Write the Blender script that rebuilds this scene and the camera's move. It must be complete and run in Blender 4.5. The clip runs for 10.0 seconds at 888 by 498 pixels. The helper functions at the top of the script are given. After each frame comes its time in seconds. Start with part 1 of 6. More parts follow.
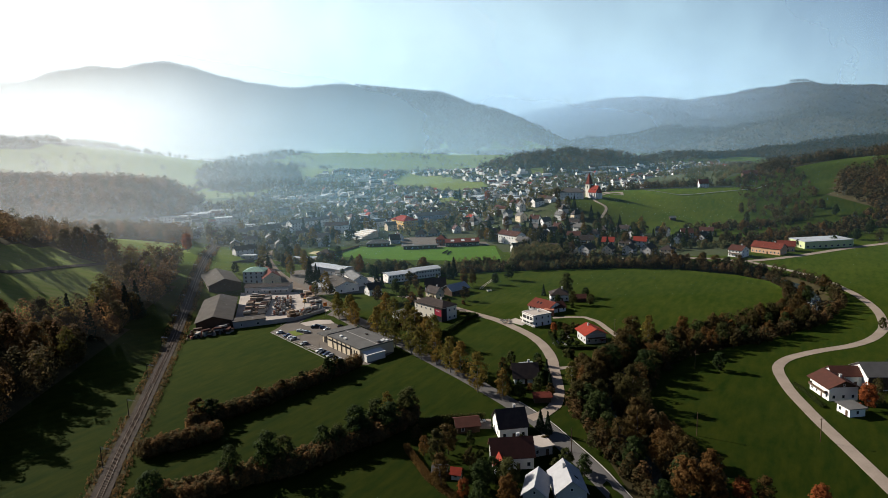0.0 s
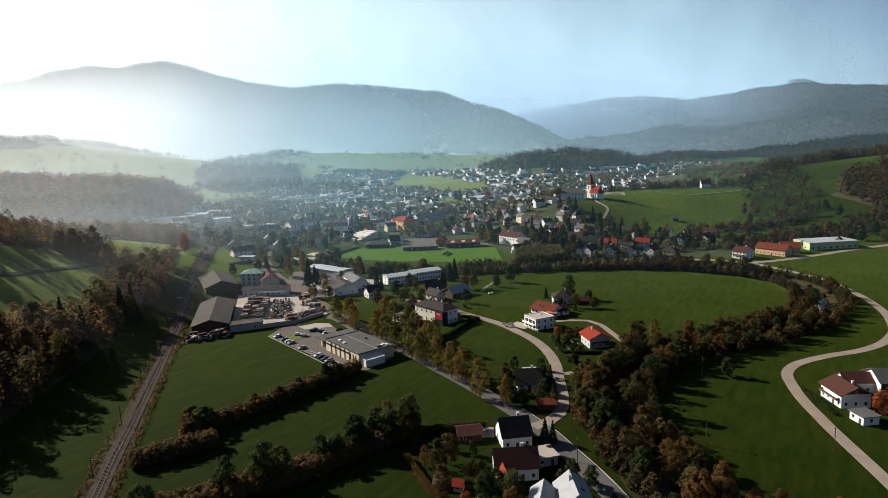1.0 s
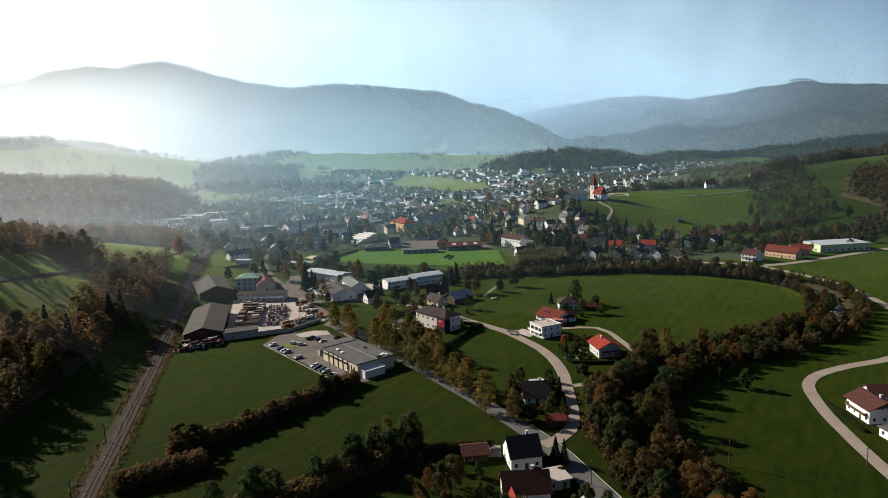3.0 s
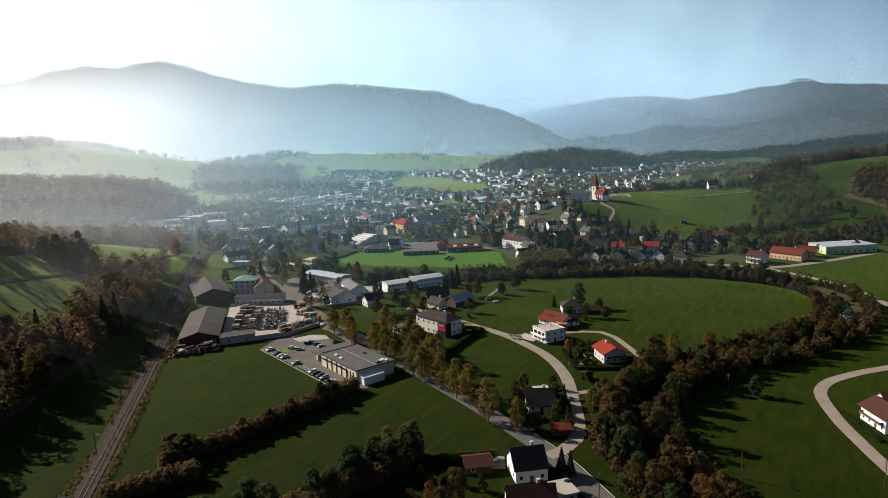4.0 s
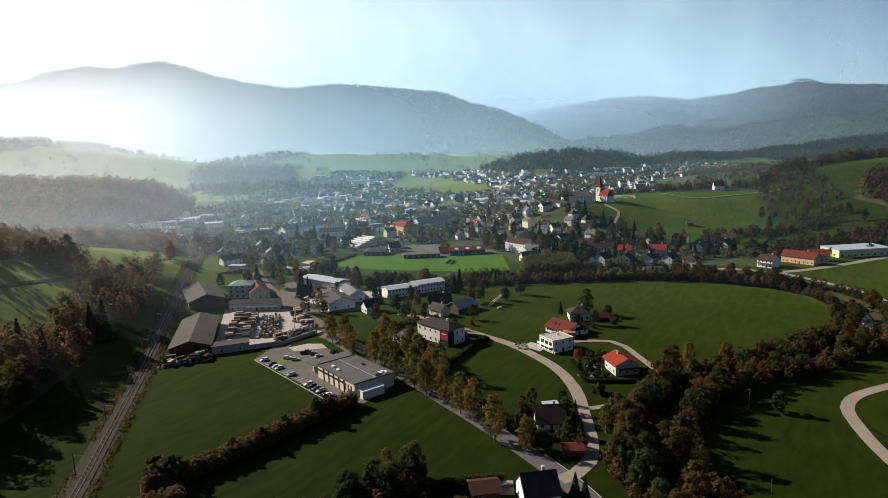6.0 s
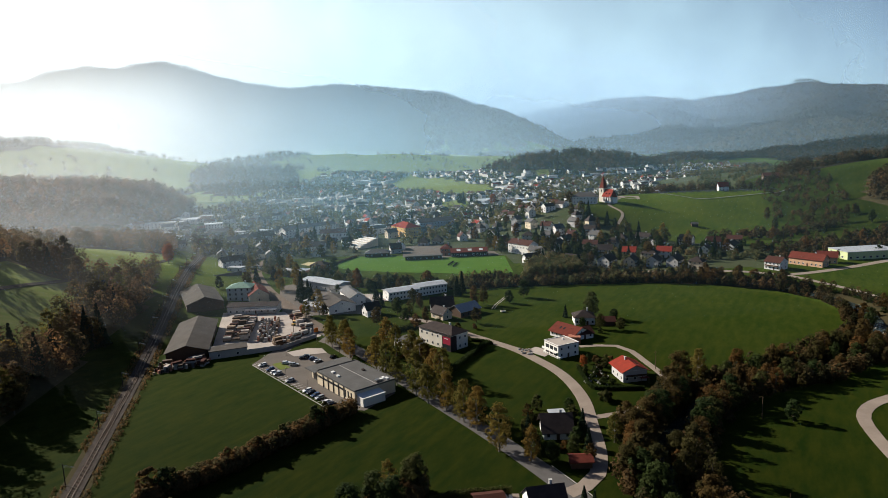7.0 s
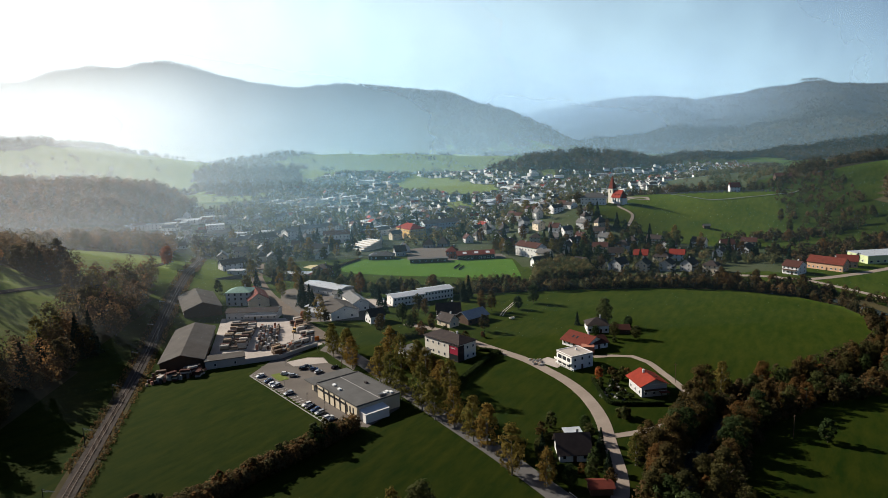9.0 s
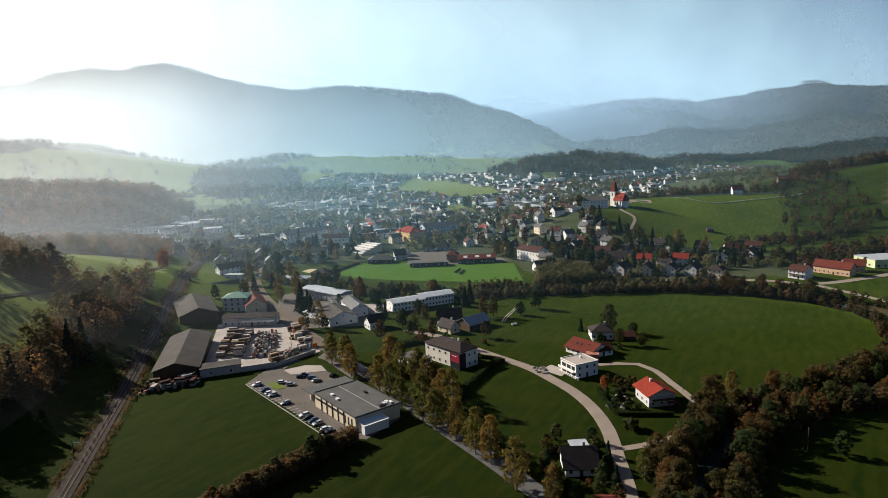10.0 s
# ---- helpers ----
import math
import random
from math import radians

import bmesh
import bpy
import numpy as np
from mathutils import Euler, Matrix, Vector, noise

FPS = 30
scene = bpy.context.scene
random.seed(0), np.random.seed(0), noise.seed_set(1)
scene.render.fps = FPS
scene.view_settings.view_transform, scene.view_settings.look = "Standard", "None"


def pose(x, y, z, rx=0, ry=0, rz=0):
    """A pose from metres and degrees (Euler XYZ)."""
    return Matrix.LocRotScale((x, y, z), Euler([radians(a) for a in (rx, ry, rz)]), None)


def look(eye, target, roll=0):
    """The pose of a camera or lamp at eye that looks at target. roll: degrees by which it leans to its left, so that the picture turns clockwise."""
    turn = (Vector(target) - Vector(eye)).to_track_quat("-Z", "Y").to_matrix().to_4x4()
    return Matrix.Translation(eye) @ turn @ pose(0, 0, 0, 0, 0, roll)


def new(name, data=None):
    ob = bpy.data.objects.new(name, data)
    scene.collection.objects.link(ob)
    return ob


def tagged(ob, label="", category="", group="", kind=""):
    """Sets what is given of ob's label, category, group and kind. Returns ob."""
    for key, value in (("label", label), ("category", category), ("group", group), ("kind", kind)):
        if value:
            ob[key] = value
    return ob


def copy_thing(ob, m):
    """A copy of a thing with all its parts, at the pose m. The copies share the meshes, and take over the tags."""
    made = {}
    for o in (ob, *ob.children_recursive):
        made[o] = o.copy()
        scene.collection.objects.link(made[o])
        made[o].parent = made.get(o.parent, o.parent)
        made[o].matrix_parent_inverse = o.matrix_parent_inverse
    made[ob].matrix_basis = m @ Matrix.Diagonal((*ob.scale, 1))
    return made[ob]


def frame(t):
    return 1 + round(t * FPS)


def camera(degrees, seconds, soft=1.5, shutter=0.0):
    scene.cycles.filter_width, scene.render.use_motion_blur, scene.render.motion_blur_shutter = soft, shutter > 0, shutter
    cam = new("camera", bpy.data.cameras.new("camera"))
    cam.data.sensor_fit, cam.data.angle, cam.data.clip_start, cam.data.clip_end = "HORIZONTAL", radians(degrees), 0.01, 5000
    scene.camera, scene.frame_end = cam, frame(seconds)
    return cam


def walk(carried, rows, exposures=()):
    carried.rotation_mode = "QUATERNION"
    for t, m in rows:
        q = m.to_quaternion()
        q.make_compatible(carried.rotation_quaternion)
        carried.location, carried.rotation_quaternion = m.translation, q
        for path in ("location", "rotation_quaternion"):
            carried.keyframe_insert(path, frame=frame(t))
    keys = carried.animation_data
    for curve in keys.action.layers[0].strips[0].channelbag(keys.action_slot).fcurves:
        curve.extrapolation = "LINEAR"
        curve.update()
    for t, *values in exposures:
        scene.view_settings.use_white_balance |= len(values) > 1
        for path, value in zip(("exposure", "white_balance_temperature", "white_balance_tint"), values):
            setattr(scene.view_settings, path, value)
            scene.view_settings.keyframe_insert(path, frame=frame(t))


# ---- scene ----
cam = camera(69.0, 10.0, soft=0.6)
S = 1.3
PATH = [
    (0.0, (0.291, 0.362, 79.9), (0.434, 2.328, 79.56), -2.0),
    (0.5, (0.269, 3.036, 79.914), (0.413, 5.002, 79.574), -2.0),
    (1.0, (0.228, 5.678, 79.925), (0.372, 7.643, 79.585), -2.0),
    (1.5, (0.176, 8.305, 79.927), (0.32, 10.271, 79.587), -2.05),
    (2.0, (0.139, 10.96, 79.921), (0.284, 12.925, 79.581), -2.1),
    (2.5, (0.125, 13.718, 79.919), (0.27, 15.684, 79.579), -2.1),
    (4.0, (0.048, 22.311, 79.923), (0.194, 24.277, 79.584), -2.1),
    (4.5, (0.027, 25.246, 79.93), (0.174, 27.212, 79.591), -2.1),
    (5.0, (0.027, 28.192, 79.936), (0.174, 30.158, 79.596), -2.1),
    (5.5, (0.036, 31.13, 79.927), (0.183, 33.095, 79.588), -2.1),
    (7.0, (0.026, 39.822, 79.806), (0.168, 41.788, 79.469), -2.1),
    (7.5, (0.004, 42.787, 79.809), (0.146, 44.753, 79.471), -2.1),
    (8.0, (-0.038, 45.773, 79.826), (0.105, 47.739, 79.489), -2.1),
    (8.5, (-0.091, 48.772, 79.84), (0.039, 50.739, 79.503), -2.1),
    (9.0, (-0.087, 51.742, 79.878), (0.042, 53.709, 79.54), -2.1),
    (9.5, (-0.085, 54.645, 79.919), (0.044, 56.612, 79.582), -2.1),
    (10.0, (-0.126, 57.468, 79.937), (0.004, 59.436, 79.606), -2.1),
]
walk(cam, [(t, look(Vector(e) * S, Vector(e) * S + Vector(g) - Vector(e), r)) for t, e, g, r in PATH],
     exposures=[(0.0, 0.66), (10.0, 0.66)])

# ---- light ----
SUN_AZ, SUN_EL = -55.0, 28.0
world = bpy.data.worlds.new("sky")
scene.world = world
world.use_nodes = True
wn = world.node_tree.nodes
sky = wn.new("ShaderNodeTexSky")
sky.sky_type = "NISHITA"
sky.sun_disc = False
sky.sun_elevation, sky.sun_rotation = radians(SUN_EL), radians(SUN_AZ)
sky.air_density, sky.dust_density, sky.ozone_density, sky.altitude = 0.55, 0.9, 3.0, 400
wn["Background"].inputs["Strength"].default_value = 0.05
world.node_tree.links.new(sky.outputs[0], wn["Background"].inputs["Color"])
sun = new("sun", bpy.data.lights.new("sun", "SUN"))
sun.data.energy, sun.data.angle, sun.data.color = 5.0, radians(0.5), (1.0, 0.93, 0.82)
SUN_DIR = Vector((math.sin(radians(SUN_AZ)) * math.cos(radians(SUN_EL)), math.cos(radians(SUN_AZ)) * math.cos(radians(SUN_EL)), math.sin(radians(SUN_EL))))
sun.matrix_world = look(SUN_DIR * 3000, (0, 0, 0))

# ---- materials ----


def mat(name, a, b=None, rough=0.85, scale=1.0, fine=None, metal=0.0, bump=0.0, spec=0.3, island=0.0, obj=0.0, leaf=0.0, stops=None, tint=0.0):
    """A surface whose colour wanders from a to b at two scales. island, obj: how much single pieces differ."""
    m = bpy.data.materials.new(name)
    m.use_nodes = True
    n, l = m.node_tree.nodes, m.node_tree.links
    p = n["Principled BSDF"]
    p.inputs["Roughness"].default_value, p.inputs["Metallic"].default_value = rough, metal
    p.inputs["Specular IOR Level"].default_value = spec
    b = b or tuple(c * 0.75 for c in a)
    geo = n.new("ShaderNodeNewGeometry")
    t1, t2 = n.new("ShaderNodeTexNoise"), n.new("ShaderNodeTexNoise")
    l.new(geo.outputs["Position"], t1.inputs["Vector"])
    l.new(geo.outputs["Position"], t2.inputs["Vector"])
    t1.inputs["Scale"].default_value, t1.inputs["Detail"].default_value = 1 / scale, 4
    t2.inputs["Scale"].default_value, t2.inputs["Detail"].default_value = fine or 9 / scale, 3
    add = n.new("ShaderNodeMath")
    add.operation = "MULTIPLY_ADD"
    l.new(t2.outputs["Fac"], add.inputs[0])
    add.inputs[1].default_value = 0.45
    l.new(t1.outputs["Fac"], add.inputs[2])
    fac = add.outputs[0]
    if tint:
        island = tint
    if island or obj:
        src = geo.outputs["Random Per Island"] if island else n.new("ShaderNodeObjectInfo").outputs["Random"]
        if tint:
            at = n.new("ShaderNodeAttribute")
            at.attribute_name = "tint"
            src = at.outputs["Fac"]
        mix = n.new("ShaderNodeMix")
        mix.inputs["Factor"].default_value = island or obj
        l.new(fac, mix.inputs["A"])
        k = n.new("ShaderNodeMath")
        k.operation = "MULTIPLY_ADD"
        l.new(src, k.inputs[0])
        k.inputs[1].default_value, k.inputs[2].default_value = 0.9, 0.27
        l.new(k.outputs[0], mix.inputs["B"])
        fac = mix.outputs["Result"]
    ramp = n.new("ShaderNodeValToRGB")
    cols = stops or [a, b]
    e = ramp.color_ramp.elements
    while len(e) < len(cols):
        e.new(0.5)
    for i, c in enumerate(cols):
        e[i].position = 0.42 + 0.6 * i / (len(cols) - 1) if not (island or obj) else 0.3 + 0.8 * i / (len(cols) - 1)
        e[i].color = (*c, 1)
    l.new(fac, ramp.inputs[0])
    l.new(ramp.outputs[0], p.inputs["Base Color"])
    if bump:
        bp = n.new("ShaderNodeBump")
        bp.inputs["Strength"].default_value = bump
        bp.inputs["Distance"].default_value = scale * 0.1
        l.new(t2.outputs["Fac"], bp.inputs["Height"])
        l.new(bp.outputs[0], p.inputs["Normal"])
    if leaf:
        tr, mx = n.new("ShaderNodeBsdfTranslucent"), n.new("ShaderNodeMixShader")
        l.new(ramp.outputs[0], tr.inputs["Color"])
        mx.inputs[0].default_value = leaf
        l.new(p.outputs[0], mx.inputs[1])
        l.new(tr.outputs[0], mx.inputs[2])
        l.new(mx.outputs[0], n["Material Output"].inputs["Surface"])
    return m




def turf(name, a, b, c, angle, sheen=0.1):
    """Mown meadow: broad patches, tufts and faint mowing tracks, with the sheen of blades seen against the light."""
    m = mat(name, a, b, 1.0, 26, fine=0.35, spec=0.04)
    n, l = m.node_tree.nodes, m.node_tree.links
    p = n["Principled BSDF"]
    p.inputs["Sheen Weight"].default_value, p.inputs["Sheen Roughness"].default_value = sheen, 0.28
    ramp = next(k for k in n if k.type == "VALTORGB")
    geo = next(k for k in n if k.type == "NEW_GEOMETRY")
    rot = n.new("ShaderNodeVectorRotate")
    rot.rotation_type = "Z_AXIS"
    rot.inputs["Angle"].default_value = radians(angle)
    l.new(geo.outputs["Position"], rot.inputs["Vector"])
    wave = n.new("ShaderNodeTexWave")
    wave.inputs["Scale"].default_value, wave.inputs["Distortion"].default_value = 0.06, 3.0
    wave.inputs["Detail"].default_value, wave.inputs["Detail Scale"].default_value = 3.0, 0.6
    l.new(rot.outputs[0], wave.inputs["Vector"])
    tuft = n.new("ShaderNodeTexNoise")
    tuft.inputs["Scale"].default_value, tuft.inputs["Detail"].default_value, tuft.inputs["Roughness"].default_value = 0.16, 8, 0.75
    streak = n.new("ShaderNodeVectorMath")
    streak.operation = "MULTIPLY"
    streak.inputs[1].default_value = (1.5, 0.4, 1.0)
    l.new(rot.outputs[0], streak.inputs[0])
    l.new(streak.outputs[0], tuft.inputs["Vector"])
    k = n.new("ShaderNodeMath")
    k.operation = "MULTIPLY_ADD"
    l.new(wave.outputs["Fac"], k.inputs[0])
    k.inputs[1].default_value = 0.04
    l.new(tuft.outputs["Fac"], k.inputs[2])
    r = n.new("ShaderNodeMapRange")
    r.inputs[1].default_value, r.inputs[2].default_value = 0.39, 0.69
    l.new(k.outputs[0], r.inputs[0])
    mx = n.new("ShaderNodeMix")
    mx.data_type = "RGBA"
    l.new(r.outputs[0], mx.inputs["Factor"])
    l.new(ramp.outputs[0], mx.inputs["A"])
    mx.inputs["B"].default_value = (*c, 1)
    l.new(mx.outputs["Result"], p.inputs["Base Color"])
    patch = n.new("ShaderNodeTexNoise")
    patch.inputs["Scale"].default_value, patch.inputs["Detail"].default_value = 0.022, 3
    l.new(geo.outputs["Position"], patch.inputs["Vector"])
    both = n.new("ShaderNodeMath")
    both.operation = "MULTIPLY_ADD"
    l.new(patch.outputs["Fac"], both.inputs[0])
    both.inputs[1].default_value = 0.8
    l.new(k.outputs[0], both.inputs[2])
    dry = n.new("ShaderNodeMapRange")
    dry.inputs[1].default_value, dry.inputs[2].default_value = 0.72, 1.12
    l.new(both.outputs[0], dry.inputs[0])
    hue = n.new("ShaderNodeMix")
    hue.data_type = "RGBA"
    l.new(dry.outputs[0], hue.inputs["Factor"])
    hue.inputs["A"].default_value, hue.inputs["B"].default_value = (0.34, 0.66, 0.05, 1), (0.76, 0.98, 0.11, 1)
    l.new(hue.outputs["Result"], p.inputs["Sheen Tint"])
    return m


# base set near black to dim the near field; sheen lifts the distance
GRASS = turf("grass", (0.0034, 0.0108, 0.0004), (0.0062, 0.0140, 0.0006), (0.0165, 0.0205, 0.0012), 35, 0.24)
LAWN = turf("sports_lawn", (0.042, 0.108, 0.012), (0.052, 0.118, 0.015), (0.065, 0.125, 0.02), 100)
ROAD_N = mat("worn_pale_asphalt", (0.165, 0.128, 0.098), (0.12, 0.096, 0.078), 0.95, 7, spec=0.06)
MEADOW = turf("dry_meadow", (0.075, 0.125, 0.022), (0.13, 0.155, 0.036), (0.15, 0.16, 0.05), 60, 0.1)
FLOOR = mat("forest_floor", (0.035, 0.03, 0.016), (0.06, 0.05, 0.022), 1.0, 6, spec=0.05)
TOWN = mat("town_ground", (0.034, 0.054, 0.014), (0.07, 0.072, 0.045), 1.0, 25, spec=0.05)
ASPHALT = mat("asphalt", (0.12, 0.112, 0.106), (0.085, 0.08, 0.077), 0.95, 6, spec=0.06)
LOT = mat("parking_asphalt", (0.15, 0.13, 0.112), (0.115, 0.10, 0.088), 0.95, 8, spec=0.06)
PALE_ROAD = mat("pale_asphalt", (0.21, 0.168, 0.135), (0.28, 0.23, 0.19), 0.95, 7, spec=0.06)
CONCRETE = mat("concrete", (0.36, 0.34, 0.32), (0.27, 0.26, 0.25), 0.9, 4, bump=0.1)
YARD = mat("yard_concrete", (0.42, 0.36, 0.31), (0.30, 0.26, 0.23), 0.95, 9)
GRAVEL = mat("gravel_ballast", (0.035, 0.030, 0.026), (0.07, 0.058, 0.05), 1.0, 3.0, bump=0.6, spec=0.05)
R_PALE = mat("pale_grey_tiles", (0.36, 0.36, 0.37), (0.28, 0.28, 0.29), 0.7, 2.0, bump=0.3, spec=0.1)
RAILS = mat("rusty_rail", (0.16, 0.12, 0.10), (0.11, 0.08, 0.06), 0.6, 2, metal=0.4)
STEEL = mat("steel", (0.35, 0.34, 0.33), (0.22, 0.2, 0.19), 0.4, 2, metal=0.9)
LINE = mat("road_paint", (0.7, 0.68, 0.64), (0.5, 0.48, 0.45), 0.8, 1.5)
WATER = mat("river_water", (0.02, 0.03, 0.03), (0.03, 0.04, 0.035), 0.22, 3, spec=0.14, bump=0.5)
STONE = mat("stone", (0.34, 0.32, 0.29), (0.22, 0.21, 0.19), 0.95, 1.2, bump=0.4)
WHITE = mat("white_render", (0.78, 0.76, 0.72), (0.66, 0.64, 0.60), 0.9, 5)
IVORY = mat("ivory_render", (0.72, 0.67, 0.56), (0.62, 0.57, 0.48), 0.9, 5)
CREAM = mat("cream_render", (0.68, 0.58, 0.42), (0.56, 0.47, 0.34), 0.9, 5)
PALE = mat("grey_render", (0.50, 0.49, 0.47), (0.40, 0.39, 0.38), 0.9, 5)
YELLOW = mat("yellow_render", (0.70, 0.45, 0.16), (0.60, 0.38, 0.13), 0.9, 5)
PINKISH = mat("apricot_render", (0.66, 0.40, 0.24), (0.55, 0.34, 0.2), 0.9, 5)
PALEBLUE = mat("pale_blue_render", (0.52, 0.58, 0.62), (0.44, 0.5, 0.54), 0.9, 5)
LIME = mat("lime_cladding", (0.50, 0.56, 0.30), (0.42, 0.47, 0.25), 0.8, 5)
MAROON = mat("maroon_panel", (0.34, 0.02, 0.05), (0.28, 0.016, 0.04), 0.5, 3)
R_RED = mat("red_tiles", (0.26, 0.036, 0.02), (0.17, 0.027, 0.018), 0.75, 2.0, bump=0.3, spec=0.06)
R_OLDRED = mat("weathered_red_tiles", (0.15, 0.036, 0.025), (0.10, 0.028, 0.02), 0.8, 2.0, bump=0.3, spec=0.05)
R_DARK = mat("dark_tiles", (0.032, 0.026, 0.025), (0.055, 0.042, 0.038), 0.7, 2.0, bump=0.3, spec=0.06)
R_BROWN = mat("brown_tiles", (0.08, 0.032, 0.024), (0.055, 0.025, 0.02), 0.75, 2.0, bump=0.3, spec=0.06)
R_GREY = mat("grey_tiles", (0.10, 0.095, 0.092), (0.07, 0.067, 0.064), 0.5, 2.0, bump=0.3, spec=0.25)
R_ETERNIT = mat("fibre_cement", (0.060, 0.053, 0.048), (0.095, 0.085, 0.076), 0.85, 6, bump=0.2, spec=0.06)
R_METAL = mat("pale_sheet_metal", (0.56, 0.57, 0.58), (0.44, 0.45, 0.46), 0.4, 4, metal=0.3)
R_GREEN = mat("copper_green_roof", (0.16, 0.28, 0.22), (0.12, 0.22, 0.17), 0.6, 4)
R_FLAT = mat("bitumen_roof", (0.085, 0.083, 0.08), (0.12, 0.117, 0.113), 0.9, 6, spec=0.06)
GLASS = mat("window_glass", (0.02, 0.025, 0.03), (0.03, 0.035, 0.04), 0.08, 3, spec=0.6)
FRAME_W = mat("white_frame", (0.75, 0.75, 0.73), rough=0.5)
WOOD_D = mat("dark_wood", (0.09, 0.05, 0.028), (0.06, 0.035, 0.02), 0.8, 1.5)
WOOD_L = mat("weathered_timber", (0.30, 0.20, 0.12), (0.20, 0.14, 0.09), 0.8, 1.2)
BRICK = mat("brick_red", (0.38, 0.15, 0.09), (0.28, 0.11, 0.07), 0.9, 1.5)
RUBBER = mat("rubber", (0.02, 0.02, 0.02), rough=0.9)
BARK = mat("bark", (0.09, 0.07, 0.055), (0.05, 0.04, 0.03), 1.0, 0.6)
BIRCH = mat("pale_bark", (0.30, 0.27, 0.23), (0.16, 0.14, 0.12), 1.0, 0.6)
BROWNS = [(0.040, 0.043, 0.013), (0.066, 0.053, 0.017), (0.088, 0.056, 0.018), (0.125, 0.064, 0.019)]
L_AUTUMN = mat("autumn_leaves", BROWNS[0], scale=3, obj=0.75, leaf=0.5, stops=BROWNS, spec=0.1)
L_GREEN = mat("green_leaves", (0.035, 0.055, 0.016), scale=3, obj=0.7, leaf=0.4, stops=[(0.020, 0.036, 0.010), (0.034, 0.05, 0.013), (0.062, 0.064, 0.018)], spec=0.1)
L_BIRCH = mat("yellowing_leaves", (0.08, 0.09, 0.025), scale=3, obj=0.7, leaf=0.6, stops=[(0.085, 0.085, 0.02), (0.13, 0.11, 0.025), (0.19, 0.12, 0.028)], spec=0.1)
L_CONIFER = mat("fir_needles", (0.016, 0.03, 0.014), scale=3, obj=0.6, stops=[(0.014, 0.028, 0.014), (0.024, 0.04, 0.018)], spec=0.1)
L_RED = mat("red_leaves", (0.24, 0.06, 0.02), scale=3, obj=0.5, leaf=0.4, stops=[(0.2, 0.05, 0.02), (0.3, 0.10, 0.025)], spec=0.1)
L_WOOD = mat("far_woods", BROWNS[0], scale=60, fine=0.1, tint=0.7, leaf=0.35, spec=0.05,
             stops=[(0.022, 0.028, 0.011), (0.042, 0.038, 0.016), (0.066, 0.046, 0.02), (0.10, 0.06, 0.025)])
L_HILL = mat("hill_woods_leaves", BROWNS[0], scale=60, fine=0.1, tint=0.7, leaf=0.5, spec=0.05,
             stops=[(0.062, 0.062, 0.026), (0.11, 0.085, 0.037), (0.165, 0.10, 0.044), (0.23, 0.125, 0.048)])
L_OLIVE = mat("thicket_leaves", BROWNS[0], scale=60, fine=0.1, tint=0.7, leaf=0.45, spec=0.05,
              stops=[(0.055, 0.075, 0.03), (0.09, 0.10, 0.042), (0.13, 0.12, 0.05), (0.17, 0.125, 0.052)])
L_FARWOOD = mat("mountain_woods", BROWNS[0], scale=250, fine=0.02, tint=0.5, spec=0.05,
                stops=[(0.02, 0.035, 0.018), (0.035, 0.04, 0.022), (0.06, 0.05, 0.028), (0.09, 0.06, 0.03)])

